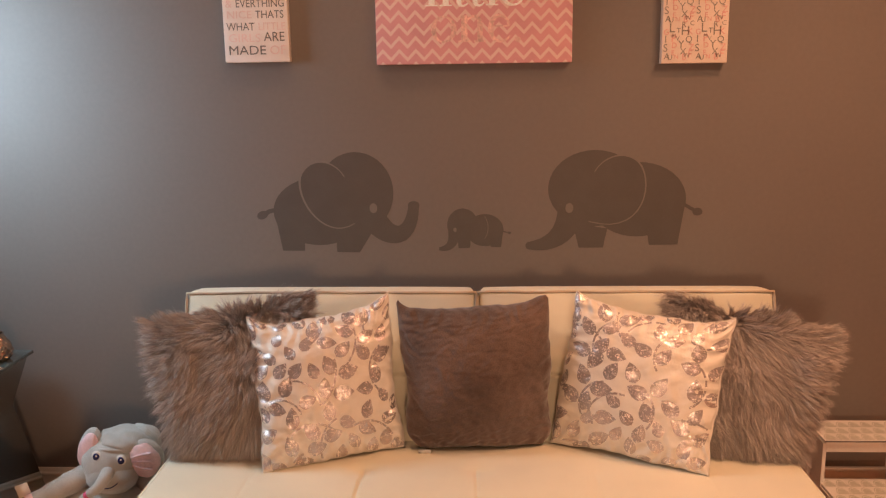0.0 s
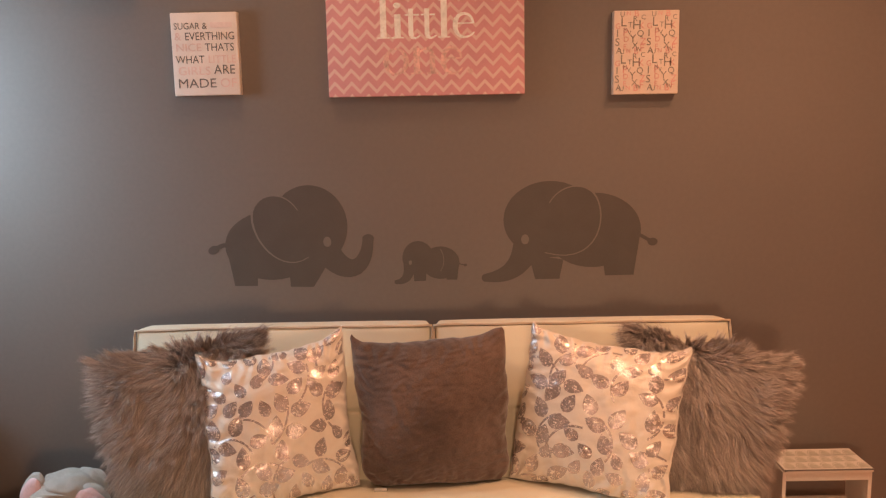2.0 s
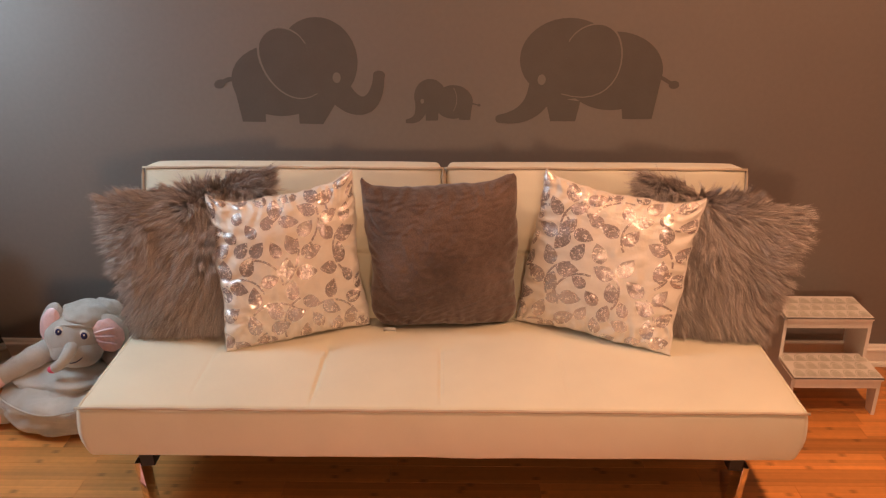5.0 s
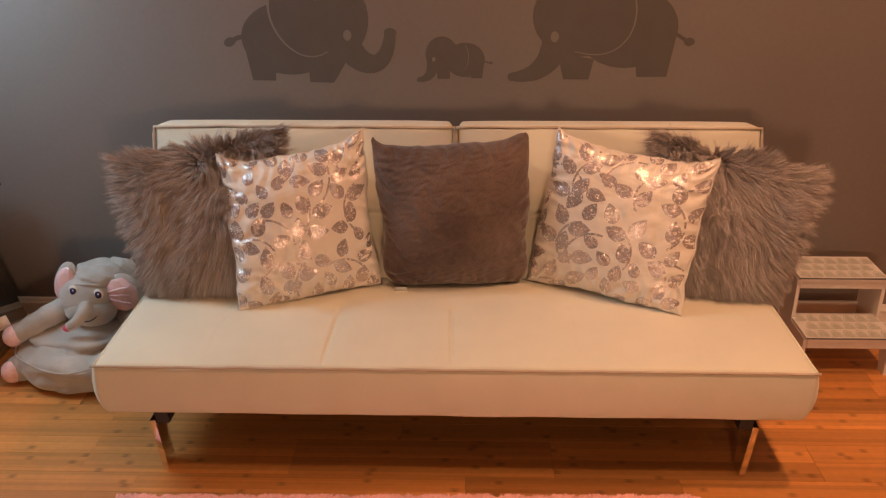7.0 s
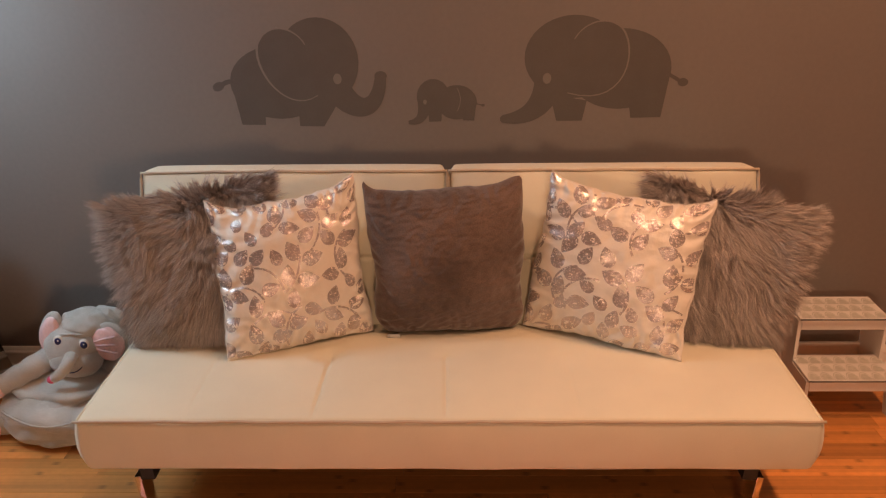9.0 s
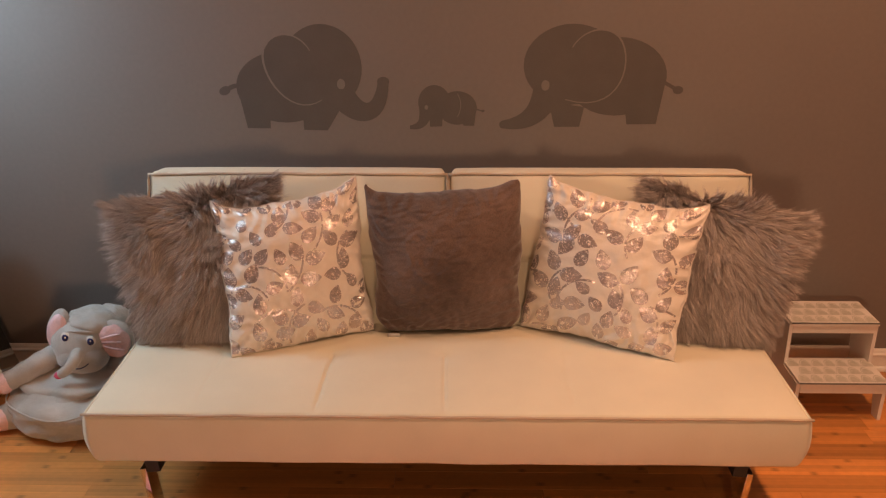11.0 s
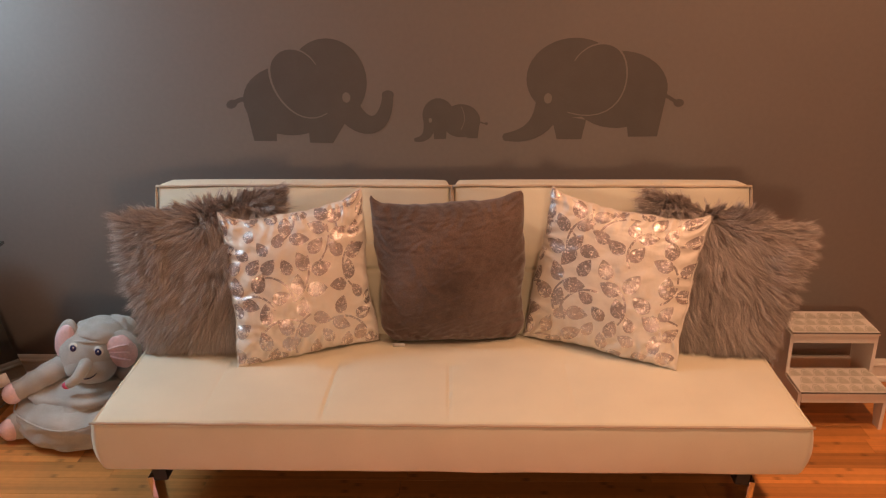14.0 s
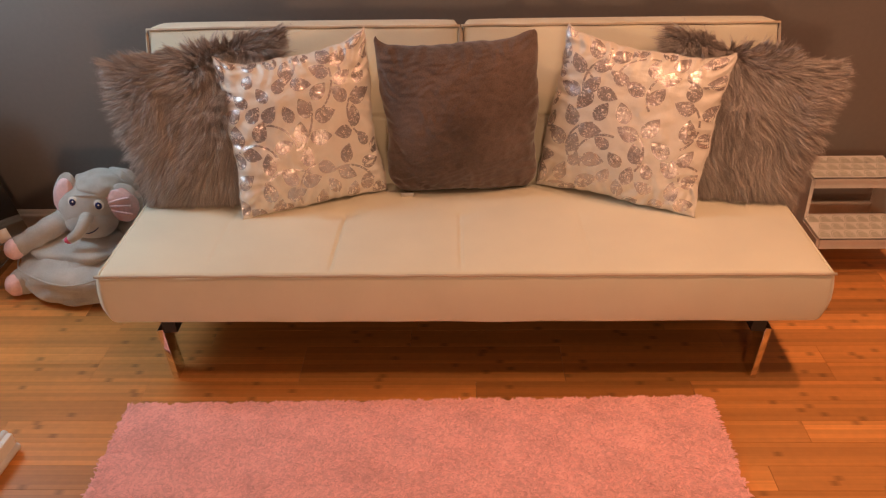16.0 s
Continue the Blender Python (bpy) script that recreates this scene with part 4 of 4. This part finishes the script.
def plush():
    g = [slot(drum((-1.290, -0.340, 0.0), 0.246, 0.238, 0.135), 0)]
    # the soft belly above the seam, with folds
    g.append(slot(ellipsoid((-1.285, -0.315, 0.118), (0.215, 0.195, 0.062), 60, 24, 0.24, seed=6), 0))
    g.append(slot(tube([(-1.290 + 0.244 * math.cos(w), -0.340 + 0.236 * math.sin(w), 0.108 + 0.008 * math.sin(5 * w)) for w in (2 * math.pi * i / 60 for i in range(60))], 0.0030, 6, True), 0))
    g.append(slot(ellipsoid((-1.266, -0.325, 0.258), (0.104, 0.084, 0.098), 40, 24, 0.05, seed=1), 0))
    g.append(slot(ellipsoid((-1.258, -0.362, 0.228), (0.090, 0.056, 0.062), 28, 14, 0.03, seed=4), 0))
    # a gathered hood of plush over the brow
    g.append(slot(ellipsoid((-1.232, -0.300, 0.336), (0.086, 0.076, 0.044), 60, 28, 0.16, (0, 5, 0), seed=9), 0))
    g.append(slot(tube(bezier((-1.322, -0.335, 0.312), (-1.300, -0.400, 0.344), (-1.200, -0.395, 0.337), (-1.170, -0.335, 0.308), 14), 0.005, 8), 0))
    g.append(slot(ellipsoid((-1.185, -0.250, 0.314), (0.066, 0.070, 0.046), 44, 20, 0.16, (0, 34, 0), seed=12), 0))
    g.append(slot(ellipsoid((-1.346, -0.318, 0.316), (0.043, 0.020, 0.080), 26, 16, 0.06, (0, 28, -18), seed=2.2), 0))
    g.append(slot(ellipsoid((-1.347, -0.337, 0.312), (0.036, 0.015, 0.071), 30, 18, 0.10, (0, 28, -18), seed=5.2), 1))
    g.append(slot(ellipsoid((-1.143, -0.334, 0.284), (0.060, 0.018, 0.070), 30, 18, 0.05, (0, -8, 6), seed=3.1), 0))
    g.append(slot(ellipsoid((-1.144, -0.354, 0.283), (0.054, 0.015, 0.062), 40, 24, 0.10, (0, -8, 6), seed=7.7), 1))
    for k in (-1, 0, 1):
        g.append(slot(tube(bezier((-1.185, -0.366, 0.284 + 0.012 * k), (-1.165, -0.372, 0.286 + 0.02 * k), (-1.140, -0.373, 0.288 + 0.026 * k), (-1.112, -0.366, 0.284 + 0.030 * k), 8), 0.0042, 6), 1))
    trunk = bezier((-1.254, -0.375, 0.264), (-1.246, -0.428, 0.264), (-1.256, -0.466, 0.232), (-1.296, -0.458, 0.212), 14)
    g.append(slot(tube(trunk, 0.0250, 16, taper=lambda t: 1.0 - 0.36 * t + 0.03 * math.sin(34 * t)), 0))
    g.append(slot(ellipsoid((-1.302, -0.460, 0.208), (0.016, 0.014, 0.013), 14, 8), 3))
    for ex, ez in ((-1.294, 0.313), (-1.210, 0.300)):
        g.append(slot(ellipsoid((ex, -0.386, ez), (0.0175, 0.008, 0.0185), 18, 10), 4))
        g.append(slot(ellipsoid((ex + 0.001, -0.391, ez - 0.001), (0.0118, 0.008, 0.0136), 18, 10), 2))
        # tiny white bead that stands in for the eye's glint
        g.append(slot(ellipsoid((ex + 0.004, -0.3980, ez + 0.005), (0.0026, 0.002, 0.0030), 8, 6), 4))
    smile = bezier((-1.262, -0.421, 0.212), (-1.240, -0.424, 0.208), (-1.214, -0.414, 0.222), (-1.207, -0.398, 0.248), 12)
    g.append(slot(tube(smile, 0.0018, 5), 2))
    arm = bezier((-1.355, -0.320, 0.215), (-1.40, -0.37, 0.215), (-1.45, -0.40, 0.180), (-1.505, -0.420, 0.160), 12)
    g.append(slot(tube(arm, 0.038, 18, taper=lambda t: 1.12 - 0.24 * t + 0.05 * math.sin(21 * t)), 0))
    g.append(slot(ellipsoid((-1.512, -0.428, 0.157), (0.035, 0.036, 0.037), 18, 12, 0.05), 1))
    arm = [(-1.18, -0.29, 0.20), (-1.12, -0.34, 0.17), (-1.07, -0.38, 0.14)]
    g.append(slot(tube(arm, 0.040, 14), 0))
    g.append(slot(ellipsoid((-1.495, -0.455, 0.048), (0.050, 0.045, 0.048), 18, 12, 0.08), 0))
    g.append(slot(ellipsoid((-1.515, -0.480, 0.046), (0.036, 0.032, 0.040), 18, 12, 0.08), 1))
    g.append(slot(moved(box(-0.020, 0.020, -0.001, 0.001, -0.002, 0.045), pose(-1.540, -0.415, 0.180, 0, -14, 20)), 4))
    return joined(*g)


g = plush()
toy = new("plush_toy", mesh("plush_toy", g[0], g[1], [M_PLUSH, M_PINK, M_EYE, material("rose_felt", (0.70, 0.10, 0.20), 0.7), M_WHITE], True, g[2]))
tagged(toy, "grey plush elephant floor seat with pink ears", "plush toy")

# ---- mirrored side table ----
table = thing("side_table", "mirrored hourglass side table with a dark glass top", "side table", (-1.865, -0.300, 0))


def frustum(a, b, z0, z1):
    v = [(sx * a, sy * a, z0) for sx, sy in ((-1, -1), (1, -1), (1, 1), (-1, 1))] + [(sx * b, sy * b, z1) for sx, sy in ((-1, -1), (1, -1), (1, 1), (-1, 1))]
    return v, [(0, 1, 5, 4), (1, 2, 6, 5), (2, 3, 7, 6), (3, 0, 4, 7), (3, 2, 1, 0), (4, 5, 6, 7)]


part("base_plate", box(-0.225, 0.225, -0.225, 0.225, 0, 0.028, 0.003), M_MIRROR, table)
part("lower_body", frustum(0.222, 0.160, 0.028, 0.40), M_MIRROR, table, "mirrored facets flaring to the floor", smooth=False)
part("upper_body", frustum(0.160, 0.210, 0.40, 0.577), M_MIRROR, table, "mirrored facets flaring to the top", smooth=False)
part("tabletop", box(-0.225, 0.225, -0.225, 0.225, 0.577, 0.589, 0.002), M_GLASSY, table, "dark glass top")
cup = thing("candle_holder", "bronze mercury glass candle holder on the side table", "candle holder", (-1.715, -0.190, 0.589))
prof = [(0.0, 0.0), (0.040, 0.0), (0.052, 0.014), (0.055, 0.036), (0.050, 0.058), (0.036, 0.078), (0.030, 0.090), (0.033, 0.098), (0.028, 0.098), (0.026, 0.088)]
v, f, ns = [], [], 72
prof = [(prof[i][0] + (prof[i + 1][0] - prof[i][0]) * k / 4, prof[i][1] + (prof[i + 1][1] - prof[i][1]) * k / 4) for i in range(len(prof) - 1) for k in range(4)]
for r, z in prof:
    for k in range(ns):
        w = 2 * math.pi * k / ns
        rr = r * (1 + 0.07 * math.cos(12 * w) * math.cos(190 * z) * (1 if 0.01 < z < 0.085 else 0))
        v.append((rr * math.cos(w), rr * math.sin(w), z))
for i in range(len(prof) - 1):
    for k in range(ns):
        f.append((i * ns + k, i * ns + (k + 1) % ns, (i + 1) * ns + (k + 1) % ns, (i + 1) * ns + k))
part("glass_body", (v, f), M_BRONZE, cup)

# ---- low white furniture foot by the rug ----
foot = thing("moulded_plinth", "white wooden furniture foot with fluted moulding on the floor", "furniture foot", (-1.385, -1.462, 0), (0, 0, -4))
part("block", box(-0.19, 0.19, -0.24, 0.24, 0, 0.062, 0.004), M_WHITE, foot)
for k in range(3):
    part("flute", tube([(0.188 + 0.002 - k * 0.012, y, 0.016 + k * 0.021) for y in (-0.24, 0, 0.243)], 0.010, 8), M_WHITE, foot)

# ---- rug ----
rug = thing("rug", "pink shag rug on the floor before the sofa", "rug", (-0.108, -1.832, 0), (0, 0, 1.2))
part("backing", box(-0.811, 0.811, -0.78, 0.770, 0.0, 0.015, 0.002), M_RUG, rug)


def pile(count):
    """Short strands that lean over in drifting directions, flat side up."""
    rnd = random.Random(4)
    verts, faces = [], []
    for i in range(count):
        x, y = rnd.uniform(-0.814, 0.814), 0.776 - 1.556 * rnd.random() ** 1.5
        c = Vector((x * 22, y * 22, 0))
        w = 5 * noise.noise(c) + rnd.gauss(0, 0.9)
        d = Vector((math.cos(w), math.sin(w), rnd.uniform(0.05, 0.32))).normalized()
        s = Vector((-math.sin(w), math.cos(w), rnd.gauss(0, 0.06))) * rnd.uniform(0.0018, 0.0030)
        L = rnd.uniform(0.010, 0.018)
        p = Vector((x, y, 0.015 + rnd.uniform(-0.001, 0.002)))
        k = len(verts)
        q, r = p + d * L * 0.6, p + d * L + Vector((0, 0, -0.002))
        verts += [p - s * 0.7, p + s * 0.7, q - s, q + s, r]
        faces += [(k, k + 1, k + 3, k + 2), (k + 2, k + 3, k + 4)]
    return verts, faces


pl = part("shag", pile(165000), M_RUG, rug, "dense pink shag pile")
tagged(pl, kind="stuff")

# ---- floor planks ----
PW = 0.086
plank_mesh = {}


def plank_shape(L):
    """A plank of length L with a small bevel, shared by all planks of that length."""
    if L not in plank_mesh:
        b = 0.0003
        v = [(x, y, z) for z, o in ((-0.004, 0), (-0.0009, 0), (0.0, b)) for x, y in ((-L / 2 + 0.0003 + o, -PW / 2 + 0.0002 + o), (L / 2 - 0.0003 - o, -PW / 2 + 0.0002 + o), (L / 2 - 0.0003 - o, PW / 2 - 0.0002 - o), (-L / 2 + 0.0003 + o, PW / 2 - 0.0002 - o))]
        f = [(8, 9, 10, 11)] + [(r * 4 + i, r * 4 + (i + 1) % 4, r * 4 + 4 + (i + 1) % 4, r * 4 + 4 + i) for r in (0, 1) for i in range(4)]
        plank_mesh[L] = mesh("plank", v, f, M_BAMBOO, False)
    return plank_mesh[L]


rnd = random.Random(11)
far_v, far_f = [], []
y = -PW / 2
while y > FRONT + PW / 2:
    x, first = LEFT, True
    while x < RIGHT - 0.001:
        L = rnd.choice((0.62, 0.78, 0.96))
        if first:
            L, first = rnd.choice((0.22, 0.38, 0.54, 0.70, 0.86)), False
        if x + L > RIGHT - 0.10:
            L = round(RIGHT - x, 3)
        if y > -2.2:
            ob = new("plank", plank_shape(L))
            ob.parent = floor
            ob.location = (x + L / 2, y, 0)
        else:
            k = len(far_v)
            far_v += [(x + 0.001, y - PW / 2 + 0.001, 0), (x + L - 0.001, y - PW / 2 + 0.001, 0), (x + L - 0.001, y + PW / 2 - 0.001, 0), (x + 0.001, y + PW / 2 - 0.001, 0)]
            far_f.append((k, k + 1, k + 2, k + 3))
        x += L
    y -= PW
rest = part("plank_rest", (far_v, far_f), M_BAMBOO, floor, smooth=False)
tagged(rest, kind="stuff")
